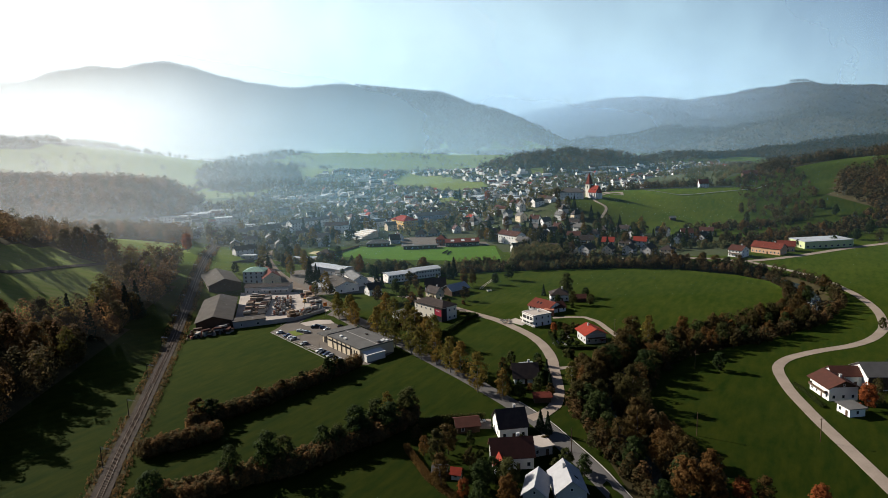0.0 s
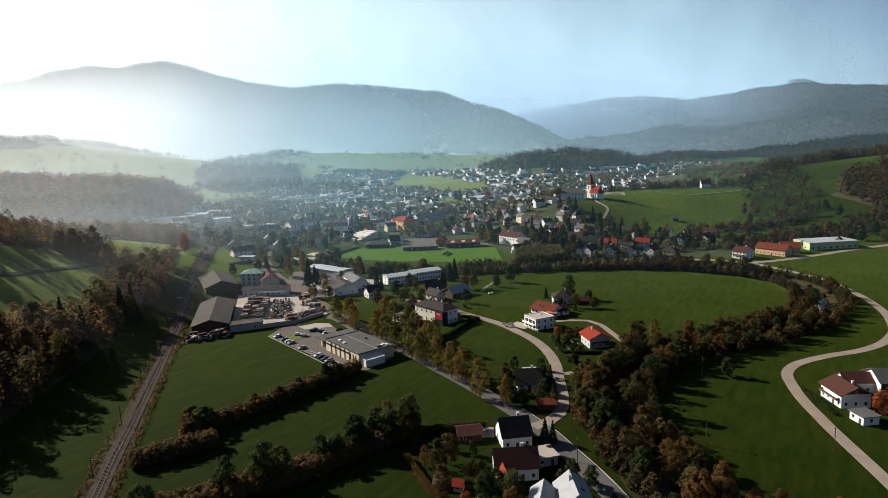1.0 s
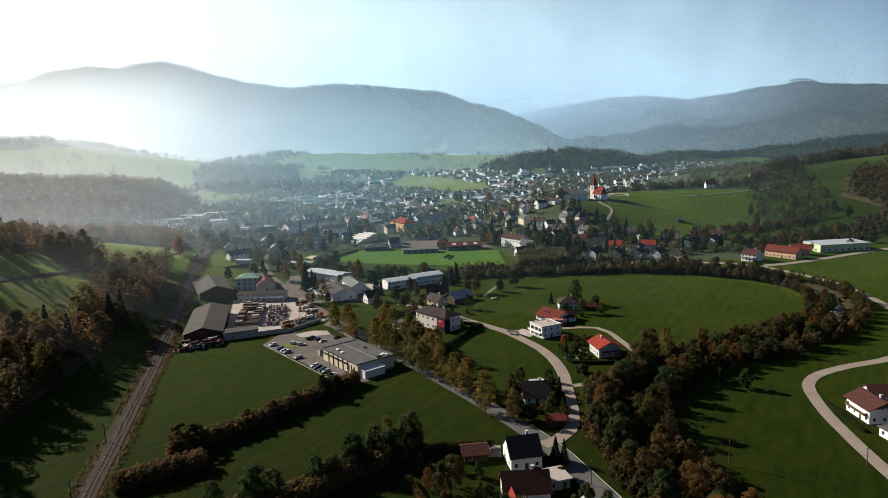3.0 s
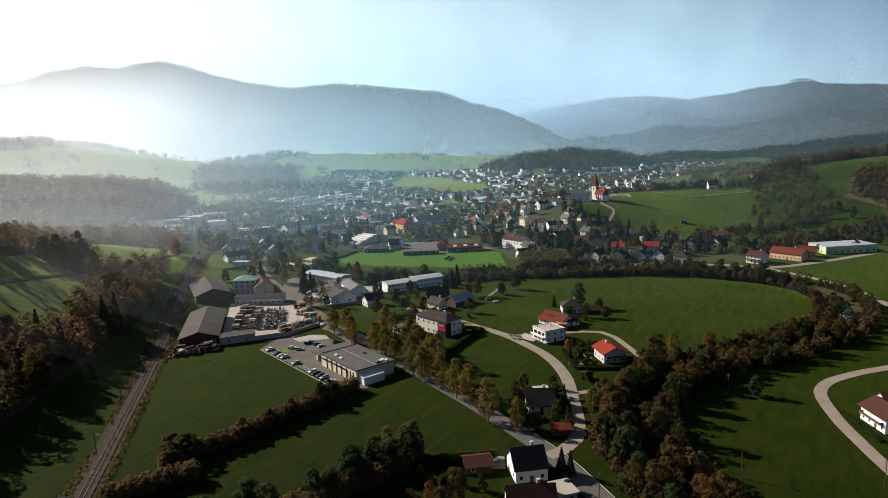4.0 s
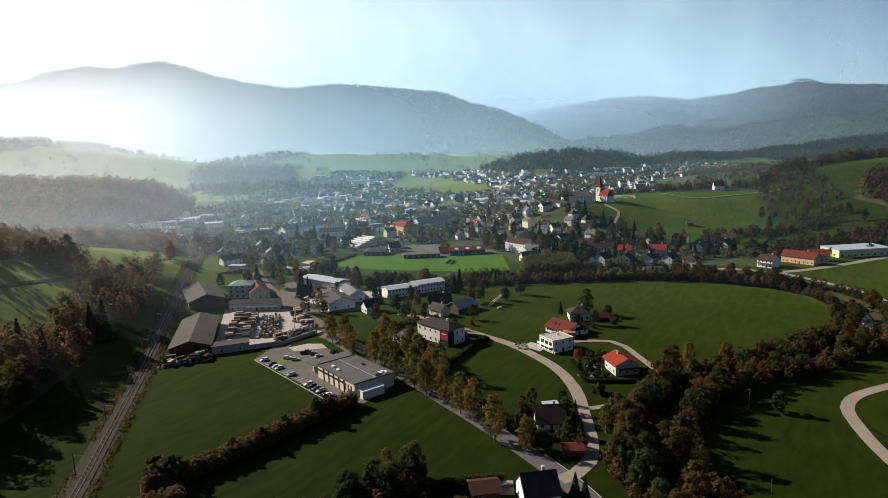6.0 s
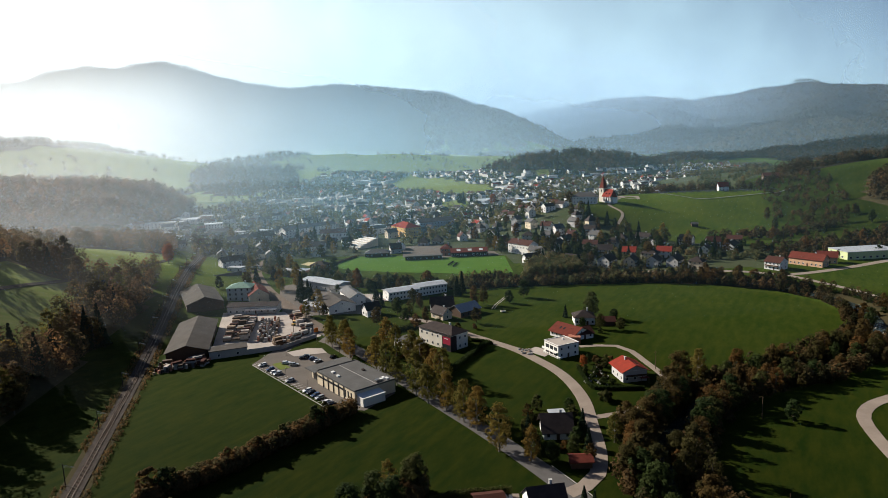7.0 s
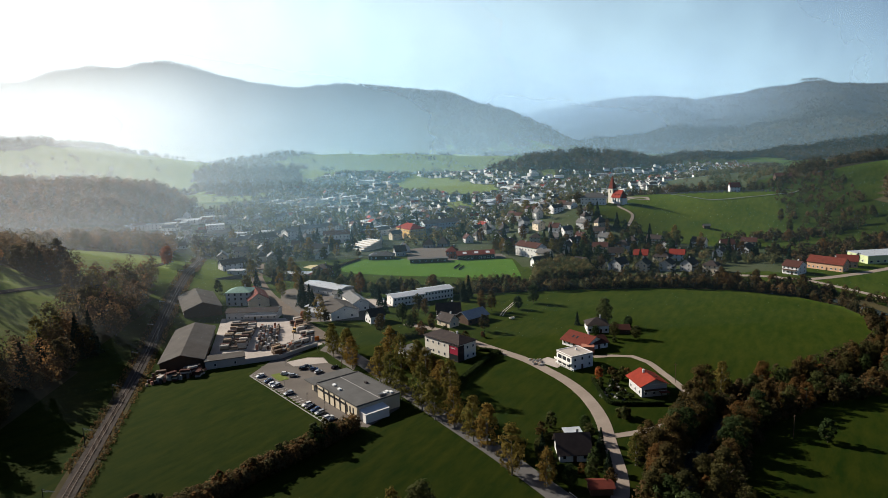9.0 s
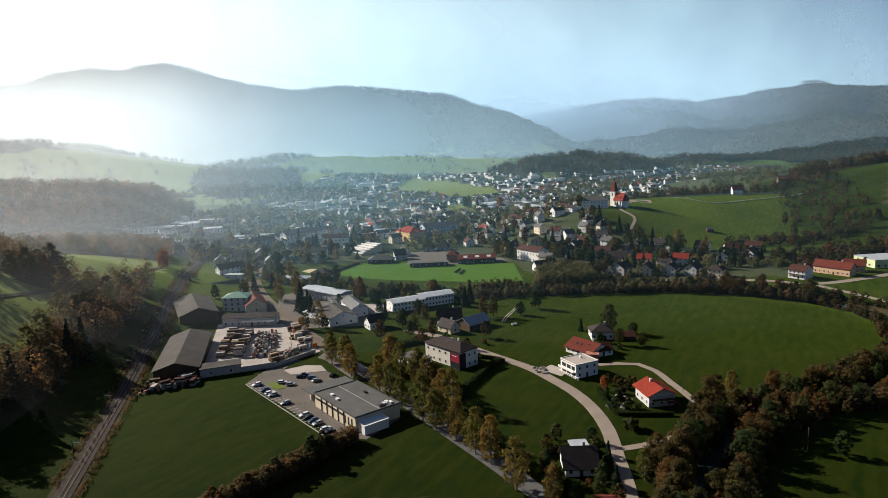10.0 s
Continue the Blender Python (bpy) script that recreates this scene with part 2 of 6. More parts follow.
# ---- terrain form ----
RIVER = [(72, 130), (75, 168), (76, 187), (75, 207), (77, 223), (85, 246), (100, 266), (124, 288), (151, 297), (176, 305), (212, 323), (241, 348), (262, 386), (264, 416), (250, 448), (218, 474),
         (179, 490), (118, 498), (80, 500), (50, 501), (28, 503), (1, 508), (-22, 521), (-40, 536), (-64, 556), (-98, 588), (-150, 650)]
RIDGES = [
    (900, 1.0, [(-2900, 3480, 325), (-2380, 3462, 330), (-2100, 3455, 338), (-1950, 3450, 395), (-1866, 3449, 426), (-1735, 3450, 430), (-1626, 3448, 446), (-1527, 3440, 480), (-1404, 3430, 497), (-1283, 3420, 474), (-1200, 3415, 498), (-1100, 3407, 517), (-969, 3393, 484),
                  (-862, 3380, 438), (-720, 3361, 398), (-470, 3335, 362), (-270, 3320, 374), (-17, 3290, 352), (170, 3230, 322), (330, 3060, 240), (450, 2914, 178), (570, 2794, 100), (690, 2709, 40)]),
    (1300, 1.0, [(500, 4300, 190), (732, 4241, 216), (1138, 4222, 273), (1434, 4207, 310), (1691, 4187, 309), (1873, 4169, 277), (2205, 4150, 309), (2354, 4144, 340), (2612, 4128, 357),
                 (2657, 4130, 392), (2795, 4114, 350), (3228, 4078, 328), (4079, 4012, 300)]),
    (620, 1.0, [(1000, 2560, 10), (1105, 2552, 22), (1267, 2550, 74), (1451, 2543, 112), (1725, 2527, 134), (1992, 2503, 112), (2700, 2400, 120)]),
    (430, 1.0, [(1650, 4040, 262), (1500, 3600, 190), (1350, 3100, 70)]),
    (480, 1.0, [(2540, 3980, 310), (2300, 3500, 230), (2050, 3000, 120)]),
    (420, 1.0, [(-1050, 3270, 430), (-900, 2900, 300), (-750, 2500, 140)]),
    (380, 1.0, [(-138, 3180, 300), (-150, 2850, 210), (-100, 2500, 100)]),
    (210, 1.0, [(200, 1610, 20), (317, 1598, 46), (443, 1591, 56), (541, 1581, 45), (640, 1574, 18)]),
    (200, 1.0, [(660, 1880, 10), (808, 1864, 28), (960, 1855, 20)]),
    (200, 1.0, [(-700, 1000, 70), (-480, 992, 52), (-400, 988, 50), (-345, 1000, 42), (-310, 1000, 18)]),
    (620, 1.0, [(-1900, 1850, 210), (-1176, 1825, 148), (-1027, 1812, 140), (-879, 1799, 124), (-732, 1784, 100), (-584, 1769, 74), (-362, 1749, 40)]),
    (360, 1.0, [(900, 300, 60), (760, 620, 66), (720, 758, 66), (700, 859, 60), (690, 959, 50), (659, 1080, 30)]),
    (212, 1.0, [(-345, -200, 78), (-335, 300, 74), (-325, 449, 60), (-318, 525, 42), (-345, 620, 22), (-390, 740, 8)]),
    (150, 1.0, [(225, 778, 26), (300, 815, 28), (416, 850, 25), (520, 850, 22)]),
    (900, 1.0, [(300, 2350, 48), (-200, 2450, 90)]),
]


def away(x, y, line):
    """Distance to a polyline and the share along its nearest segment's values."""
    best, val = np.full(np.shape(x), 1e9), np.zeros(np.shape(x))
    for a, b in zip(line, line[1:]):
        dx, dy = b[0] - a[0], b[1] - a[1]
        s = np.clip(((x - a[0]) * dx + (y - a[1]) * dy) / (dx * dx + dy * dy), 0, 1)
        d = np.hypot(x - a[0] - s * dx, y - a[1] - s * dy)
        v = a[2] + s * (b[2] - a[2]) if len(a) > 2 else d * 0
        val = np.where(d < best, v, val)
        best = np.minimum(d, best)
    return best, val


def waves(x, y):
    return (np.sin(x * 0.0131 + 1.3 * np.sin(y * 0.0072)) + np.sin(y * 0.0117 + 1.7 * np.sin(x * 0.0059) + 2) + 0.6 * np.sin(x * 0.031 + y * 0.023 + 1)
            + 0.5 * np.sin(x * 0.043 - y * 0.037))


def height(x, y):
    x, y = np.asarray(x, float), np.asarray(y, float)
    h = np.clip((y - 900) / 1600, 0, 1) * 14
    for w, _, line in RIDGES:
        d, v = away(x, y, line)
        u = np.clip(d / w, 0, 1)
        h = np.maximum(h, v * (0.5 + 0.5 * np.cos(np.pi * u)) ** 0.85 * (1 + (0.05 * waves(x, y) + 0.07 * waves(x * 0.45 + 9, y * 0.45) * (v > 150)) * np.clip(u * 2.2, 0, 1)))
    h = h + 8 * waves(x * 1.4, y * 1.4) * np.clip((h - 60) / 200, 0, 1) * np.clip((3250 - y) / 400, 0, 1)
    d, _ = away(x, y, RIVER)
    return h - 2.6 * np.clip(1.35 - d / 10, 0, 1)


# ---- end of terrain form ----


def H(x, y):
    return float(height(x, y))


# ---- mesh helpers ----


def mesh_of(name, verts, faces, material, smooth=False):
    me = bpy.data.meshes.new(name)
    me.from_pydata(verts, [], faces)
    for m in (material if isinstance(material, (list, tuple)) else [material]):
        me.materials.append(m)
    if smooth:
        me.polygons.foreach_set("use_smooth", [True] * len(me.polygons))
    me.update()
    return me


def part(name, bm, material, parent=None, label="", at=None):
    """Links a bmesh, or a mesh, as one object under parent."""
    if isinstance(bm, bpy.types.Mesh):
        me = bm
    else:
        me = bpy.data.meshes.new(name)
        bm.to_mesh(me)
        bm.free()
        for m in (material if isinstance(material, (list, tuple)) else [material]):
            me.materials.append(m)
    ob = new(name, me)
    ob.parent = parent
    if at is not None:
        ob.matrix_basis = at
    return tagged(ob, label)


def box(bm, x0, x1, y0, y1, z0, z1, m=0):
    v = [bm.verts.new(p) for p in ((x0, y0, z0), (x1, y0, z0), (x1, y1, z0), (x0, y1, z0), (x0, y0, z1), (x1, y0, z1), (x1, y1, z1), (x0, y1, z1))]
    for f in ((3, 2, 1, 0), (4, 5, 6, 7), (0, 1, 5, 4), (1, 2, 6, 5), (2, 3, 7, 6), (3, 0, 4, 7)):
        bm.faces.new([v[i] for i in f]).material_index = m


def boxes(*bs):
    bm = bmesh.new()
    for b in bs:
        box(bm, *b)
    return bm


def slab(bm, pts, thick, m=0):
    """A plate with the corners pts on its upper side, thick downwards."""
    top = [bm.verts.new(p) for p in pts]
    bot = [bm.verts.new((p[0], p[1], p[2] - thick)) for p in pts]
    bm.faces.new(top).material_index = m
    bm.faces.new(bot[::-1]).material_index = m
    for i in range(len(pts)):
        j = (i + 1) % len(pts)
        bm.faces.new((top[i], bot[i], bot[j], top[j])).material_index = m


def tube(bm, a, b, r0, r1, n=6, m=0):
    a, b = Vector(a), Vector(b)
    q = (b - a).to_track_quat("Z", "Y")
    ra = [bm.verts.new(a + q @ Vector((math.cos(i * 6.2832 / n) * r0, math.sin(i * 6.2832 / n) * r0, 0))) for i in range(n)]
    rb = [bm.verts.new(b + q @ Vector((math.cos(i * 6.2832 / n) * r1, math.sin(i * 6.2832 / n) * r1, 0))) for i in range(n)]
    for i in range(n):
        bm.faces.new((ra[i], ra[(i + 1) % n], rb[(i + 1) % n], rb[i])).material_index = m
    bm.faces.new(rb).material_index = m
    bm.faces.new(ra[::-1]).material_index = m


def base(name, label, category, group="", at=None, kind=""):
    ob = new(name)
    ob.empty_display_size = 0.5
    if at is not None:
        ob.matrix_basis = at
    return tagged(ob, label, category, group, kind)


def spline(pts, step=5.0):
    """Points along a smooth line through pts."""
    p = [Vector((*q[:2], 0)) for q in pts]
    p = [p[0] * 2 - p[1]] + p + [p[-1] * 2 - p[-2]]
    out = []
    for i in range(1, len(p) - 2):
        n = max(1, int((p[i + 1] - p[i]).length / step))
        for k in range(n):
            t = k / n
            out.append(0.5 * (2 * p[i] + (p[i + 1] - p[i - 1]) * t + (2 * p[i - 1] - 5 * p[i] + 4 * p[i + 1] - p[i + 2]) * t * t
                              + (3 * p[i] - p[i - 1] - 3 * p[i + 1] + p[i + 2]) * t * t * t))
    return out + [p[-2]]


def strip(name, pts, w, material, label, z=0.06, kind="structure", category="road", level=None, off=0.0, step=5.0, parent=None):
    """A band of width w along a smooth line, lying on the ground; off: metres to its right."""
    c = spline(pts, step)
    verts, faces = [], []
    for i, q in enumerate(c):
        d = (c[min(i + 1, len(c) - 1)] - c[max(i - 1, 0)]).normalized()
        r = Vector((d.y, -d.x, 0))
        for s in (-1, 1):
            e = q + r * (off + s * w / 2)
            zz = level if level is not None else H(e.x, e.y) + z
            verts += [(e.x, e.y, zz), (e.x, e.y, zz - 0.4)]
        if i:
            k = 4 * i
            faces += [(k - 4, k - 2, k + 2, k), (k - 2, k - 1, k + 3, k + 2), (k - 3, k - 4, k, k + 1)]
    ob = new(name, mesh_of(name, verts, faces, material))
    ob.parent = parent
    return tagged(ob, label, category if parent is None else "", "", kind if parent is None else "")


def plot(name, pts, material, label, z=0.05, category="pavement", kind="structure", thick=0.3):
    bm = bmesh.new()
    pp = [Vector((*q, 0)) for q in pts]
    area = sum(a.x * b.y - b.x * a.y for a, b in zip(pp, pp[1:] + pp[:1]))
    if area < 0:
        pts = pts[::-1]
    slab(bm, [(x, y, H(x, y) + z) for x, y in pts], thick)
    return tagged(part(name, bm, material), label, category, "", kind)


def inside(x, y, poly):
    c = False
    for (x0, y0), (x1, y1) in zip(poly, poly[1:] + poly[:1]):
        if (y0 > y) != (y1 > y) and x < (x1 - x0) * (y - y0) / (y1 - y0) + x0:
            c = not c
    return c


def ins(x, y, poly):
    """inside() for arrays."""
    c = np.zeros(np.shape(x), bool)
    for (x0, y0), (x1, y1) in zip(poly, poly[1:] + poly[:1]):
        c ^= ((y0 > y) != (y1 > y)) & (x < (x1 - x0) * (y - y0) / (y1 - y0 + 1e-9) + x0)
    return c


# ---- ground ----
TOWN_AREA = [(-330, 800), (-200, 680), (-150, 640), (-60, 640), (20, 640), (95, 610), (100, 530), (180, 515), (290, 505), (340, 560), (300, 600), (230, 660), (200, 730), (215, 800),
             (300, 900), (480, 930), (700, 1150), (1000, 1750), (560, 1800), (330, 1450), (100, 1800), (-120, 1700), (-250, 1300), (-260, 1000), (-330, 900)]
MEADOWS = [
    [(5, 1330), (-6, 1493), (38, 1742), (122, 1533), (193, 1400), (190, 1235), (110, 1170), (57, 1281)],
    [(64, 1003), (76, 1109), (118, 1109), (103, 961)],
]
LEFT_WOOD = [(-148, 120), (-149, 200), (-150, 262), (-151, 314), (-152, 343), (-153, 375), (-155, 446), (-165, 490), (-182, 549), (-200, 600), (-210, 672), (-240, 757), (-420, 800), (-600, 600), (-600, 150)]
LEFT_GLADES = [[(-262, 505), (-284, 632), (-215, 655), (-182, 575), (-186, 490)], [(-245, 375), (-264, 420), (-240, 470), (-200, 462), (-178, 400), (-178, 355), (-190, 310), (-230, 300)], [(-330, 560), (-300, 650), (-260, 640), (-275, 560)]]


def woods(x, y):
    """Where woods stand on the slopes and mountains."""
    x, y = np.asarray(x, float), np.asarray(y, float)
    h = height(x, y)
    n = waves(x * 0.55 + 40, y * 0.55)
    far = (y > 2150) & ((h > 58 + 24 * n) | (n > 1.3) & (h > 20)) | (y > 1900) & (x > 850) & (h > 18 + 14 * n) | (y > 1800) & (x > 1080 + 40 * n) & (n > -1.5)
    hill = (np.hypot((x - 440) / 230, (y - 1585) / 120) < 1) & (h > 16) | (np.hypot((x - 820) / 170, (y - 1850) / 70) < 1)
    left = (np.hypot((x + 480) / 230, (y - 960) / 110) < 1) & (x < -290)
    side = ins(x, y, [(468, 560), (498, 640), (505, 715), (560, 770), (720, 720), (760, 420), (560, 450)])
    right = side | (x > 440) & (y > 380) & (y < 1250) & ((h > 44 + 9 * n)) & ~((x > 520) & (x < 680) & (y > 760) & (y < 900))
    mist = (y > 1250) & (y < 2150) & (x < -250) & (n > 0.8)
    belt = ins(x, y, [(-470, 1610), (-373, 1900), (-242, 1674), (-190, 1390), (-250, 1340), (-330, 1300), (-415, 1410)])
    knoll = np.hypot((x + 430) / 170, (y - 2300) / 260) < 1
    return far | hill | left | right | mist | belt | knoll


def terrain():
    def axis(a, lo, hi, fine, grow, end0, end1):
        c = list(np.arange(lo, hi + 0.1, fine))
        s = fine
        while c[-1] < end1:
            s = min(s * grow, a)
            c.append(c[-1] + s)
        s = fine
        while c[0] > end0:
            s = min(s * grow, a)
            c.insert(0, c[0] - s)
        return np.array(c)

    xs = axis(60, -200, 320, 5, 1.06, -4200, 5200)
    ys = axis(45, 140, 620, 5, 1.04, -900, 4900)
    gx, gy = np.meshgrid(xs, ys)
    gz = height(gx, gy)
    nx, ny = len(xs), len(ys)
    verts = np.stack([gx, gy, gz], -1).reshape(-1, 3)
    i = np.arange(nx * ny).reshape(ny, nx)
    faces = np.stack([i[:-1, :-1], i[:-1, 1:], i[1:, 1:], i[1:, :-1]], -1).reshape(-1, 4)
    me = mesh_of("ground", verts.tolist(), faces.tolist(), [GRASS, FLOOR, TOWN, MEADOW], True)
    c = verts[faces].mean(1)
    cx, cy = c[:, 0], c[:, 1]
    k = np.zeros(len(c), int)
    k[(cy > 1250) & (cx < 350)] = 3
    k[ins(cx, cy, TOWN_AREA)] = 2
    for m in MEADOWS:
        k[ins(cx, cy, m)] = 3
    k[woods(cx, cy)] = 1
    w = ins(cx, cy, LEFT_WOOD)
    for g in LEFT_GLADES:
        w &= ~ins(cx, cy, g)
    k[w] = 1
    for g in LEFT_GLADES[:3]:
        k[ins(cx, cy, g)] = 3
    k[away(cx, cy, RIVER)[0] < 11] = 1
    me.polygons.foreach_set("material_index", k.astype(np.int32))
    tagged(new("ground", me), "green valley floor rising into wooded hills", "ground", "", "structure")


terrain()

# ---- roads, railway and river ----
RAIL = [(-86, 150), (-93, 188), (-99, 218), (-104, 246), (-111, 283), (-122, 341), (-136, 413), (-153, 500), (-166, 571), (-185, 666), (-220, 780)]
MAIN = [(66, 140), (60.5, 168.6), (57.3, 185.6), (52.5, 205.9), (48.8, 220), (41.6, 238), (29, 265), (16, 290), (-2.4, 326), (-18.3, 358), (-41, 400), (-59, 434), (-76.5, 472.6), (-96.6, 518), (-111.5, 562), (-121, 600), (-128, 660), (-120, 740)]
SIDE = [(46, 223), (52, 226), (58, 232.5), (62.3, 244), (64.8, 256), (66.8, 268), (69.3, 281), (70.5, 293), (70.1, 309), (67.4, 323.6), (62.5, 337.3), (55.7, 353.3), (46.5, 367), (34.5, 384.5), (22, 405), (0, 425)]
LANE = [(67.5, 272), (78, 273.8), (84, 275.5), (92, 278.5), (98, 284.5), (105, 293), (110.3, 304), (110.8, 316), (110, 327), (109.2, 341), (105, 350), (96, 352.5), (87, 352.5)]
RROAD = [(134, 140), (138.5, 162.6), (142.1, 181), (146.4, 203.8), (149.7, 218.5), (152.6, 230.5), (157.6, 245.3), (162.9, 257.1), (171.2, 265.5), (181, 270.4), (194.9, 274.8), (211.3, 278.3), (225, 284.1), (238, 293.3), (251, 307), (268.5, 336), (281.6, 374), (287, 415), (282, 446), (273, 478)]
RROAD2 = [(150, 516), (209, 510), (251, 496), (273, 480), (317, 488), (382, 511), (440, 526), (600, 560)]
strip("road_main", MAIN[:11], 7.2, ASPHALT, "two-lane grey asphalt road", 0.08)
strip("road_main_north", MAIN[10:], 9.6, ROAD_N, "wide worn pale asphalt road past the timber yard", 0.08)
strip("road_footpath", MAIN[:6], 0.28, CONCRETE, "pale edge strip beside the main road", 0.12, off=4.1, category="path")
strip("road_side", SIDE, 5.2, PALE_ROAD, "pale narrow asphalt side road", 0.13)
strip("road_slope", [(-240, 372), (-226, 386), (-217, 426), (-205, 479), (-189, 549), (-195, 620)], 3.5, GRAVEL, "narrow track along the wooded slope", 0.35)
strip("road_lane", LANE, 3.2, PALE_ROAD, "pale narrow field lane", 0.10)
strip("road_right", RROAD, 4.6, PALE_ROAD, "pale winding country road", 0.10)
strip("road_far", RROAD2, 6.0, PALE_ROAD, "pale asphalt road at the edge of the houses", 0.12)
strip("railway_verge", RAIL, 9.5, FLOOR, "brown earth verge of the railway", 0.1, category="railway")
strip("railway_ballast", RAIL, 5.6, GRAVEL, "brown gravel bed of a single railway track", 0.35, category="railway")
for o in (-0.75, 0.75):
    strip("rail", RAIL, 0.14, RAILS, "long steel rail on the gravel bed", 0.62, off=o, category="rail", kind="structure")
strip("water", RIVER, 6.6, WATER, "dark shallow river between wooded banks", level=-1.5, category="water")

# ---- trees ----


def leaves(pts, size, rng, flat=0.0, out=None):
    """Small leaf tufts at pts, each turned its own way; out: the way that they face on the whole."""
    n = len(pts)
    a = rng.normal(size=(n, 3))
    a[:, 2] *= 1 - flat
    turn = rng.normal(size=(n, 3))
    if out is not None:
        face = out + turn * 0.42
        a = np.cross(face, a)
        turn = face
    a /= np.linalg.norm(a, axis=1)[:, None] + 1e-9
    b = np.cross(a, turn)
    b /= np.linalg.norm(b, axis=1)[:, None] + 1e-9
    s = size * rng.uniform(0.6, 1.3, (n, 1))
    a, b = a * s, b * s * 0.8
    v = np.stack([pts - a, pts + a * 0.6 - b, pts + a * 0.7 + b], 1).reshape(-1, 3)
    f = np.arange(3 * n).reshape(n, 3)
    return v, f


def fast_mesh(name, v, f, material):
    """A mesh from arrays; f: rows of equal length."""
    me = bpy.data.meshes.new(name)
    k = f.shape[1]
    me.vertices.add(len(v))
    me.vertices.foreach_set("co", np.asarray(v, np.float32).ravel())
    me.loops.add(f.size)
    me.loops.foreach_set("vertex_index", f.astype(np.int32).ravel())
    me.polygons.add(len(f))
    me.polygons.foreach_set("loop_start", np.arange(0, f.size, k, dtype=np.int32))
    me.materials.append(material)
    me.update(calc_edges=True)
    return me


def crown_points(rng, n, h, r, low, clumps, shape):
    """Points of a crown: puffs round branch ends, fuller outside."""
    out, way = [], []
    for _ in range(clumps):
        t = rng.uniform(0, 1)
        if shape == "tall":
            rad = r * (0.35 + 0.9 * math.sin(math.pi * min(1, t * 0.9 + 0.12)))
        else:
            rad = r * math.sqrt(max(0.05, 1 - (2 * t - 0.85) ** 2 / 1.4))
        an, d = rng.uniform(0, 6.283), rad * math.sqrt(rng.uniform(0.1, 1.0)) * 0.85
        c = np.array([math.cos(an) * d, math.sin(an) * d, low + t * (h - low)])
        k = max(3, n // clumps)
        q = rng.normal(size=(k, 3))
        q /= np.linalg.norm(q, axis=1)[:, None]
        out.append(c + q * (r * rng.uniform(0.15, 0.33)) * rng.uniform(0.5, 1, (k, 1)) * np.array([1, 1, 0.85]))
        lean = c - np.array([0, 0, low + 0.4 * (h - low)])
        way.append(q * 0.8 + lean / (np.linalg.norm(lean) + 0.1))
    return np.concatenate(out), np.concatenate(way)


def broadleaf(name, label, h, r, low, leaf, bark, n=3000, size=0.33, clumps=88, shape="round", seed=0, category="tree"):
    rng = np.random.default_rng(seed)
    tree = base(name, label, category)
    bm = bmesh.new()
    tube(bm, (0, 0, -0.5), (0.1, 0, low + 0.25 * (h - low)), 0.030 * h * 0.7, 0.012 * h, 7)
    top = Vector((0.1, 0, low + 0.25 * (h - low)))
    tube(bm, top, (rng.normal() * 0.3, rng.normal() * 0.3, h * 0.9), 0.012 * h, 0.03, 5)
    for i in range(9):
        a, z = rng.uniform(0, 6.283), rng.uniform(low * 0.8, h * 0.65)
        d = r * rng.uniform(0.5, 0.95)
        tube(bm, (0.05, 0, z), (math.cos(a) * d, math.sin(a) * d, z + (h - z) * rng.uniform(0.25, 0.6)), 0.007 * h, 0.02, 4)
    part("trunk", bm, bark, tree)
    p, way = crown_points(rng, n, h, r, low, clumps, shape)
    v, f = leaves(p, size, rng, out=way)
    part("crown", fast_mesh("crown", v, f, leaf), None, tree)
    return tree


def conifer(name, label, h, r, seed=0, n=1300):
    rng = np.random.default_rng(seed)
    tree = base(name, label, "tree")
    bm = bmesh.new()
    tube(bm, (0, 0, -0.5), (0, 0, h * 0.95), 0.016 * h, 0.03, 6)
    part("trunk", bm, BARK, tree)
    t = rng.uniform(0, 1, n) ** 1.25
    lay = np.round(t * 13) / 13 + rng.uniform(-0.02, 0.02, n)
    d = r * (1.02 - lay) * np.sqrt(rng.uniform(0.15, 1, n)) * rng.uniform(0.8, 1.1, n)
    a = rng.uniform(0, 6.283, n)
    p = np.stack([np.cos(a) * d, np.sin(a) * d, 0.06 * h + lay * 0.93 * h - d * 0.28], -1)
    v, f = leaves(p, 0.5, rng, 0.6)
    part("crown", fast_mesh("crown", v, f, L_CONIFER), None, tree)
    return tree


def bush(name, label, h, r, leaf, seed, n=1300):
    rng = np.random.default_rng(seed)
    b = base(name, label, "bush")
    bm = bmesh.new()
    for i in range(6):
        a = rng.uniform(0, 6.283)
        tube(bm, (math.cos(a) * 0.2, math.sin(a) * 0.2, -0.3), (math.cos(a) * r * 0.6, math.sin(a) * r * 0.6, h * 0.8), 0.06, 0.015, 4)
    part("stems", bm, BARK, b)
    p, way = crown_points(rng, n, h * 0.95, r, 0.25, 16, "round")
    p[:, 2] = np.abs(p[:, 2])
    v, f = leaves(p, 0.33, rng, out=way)
    part("foliage", fast_mesh("foliage", v, f, leaf), None, b)
    return b


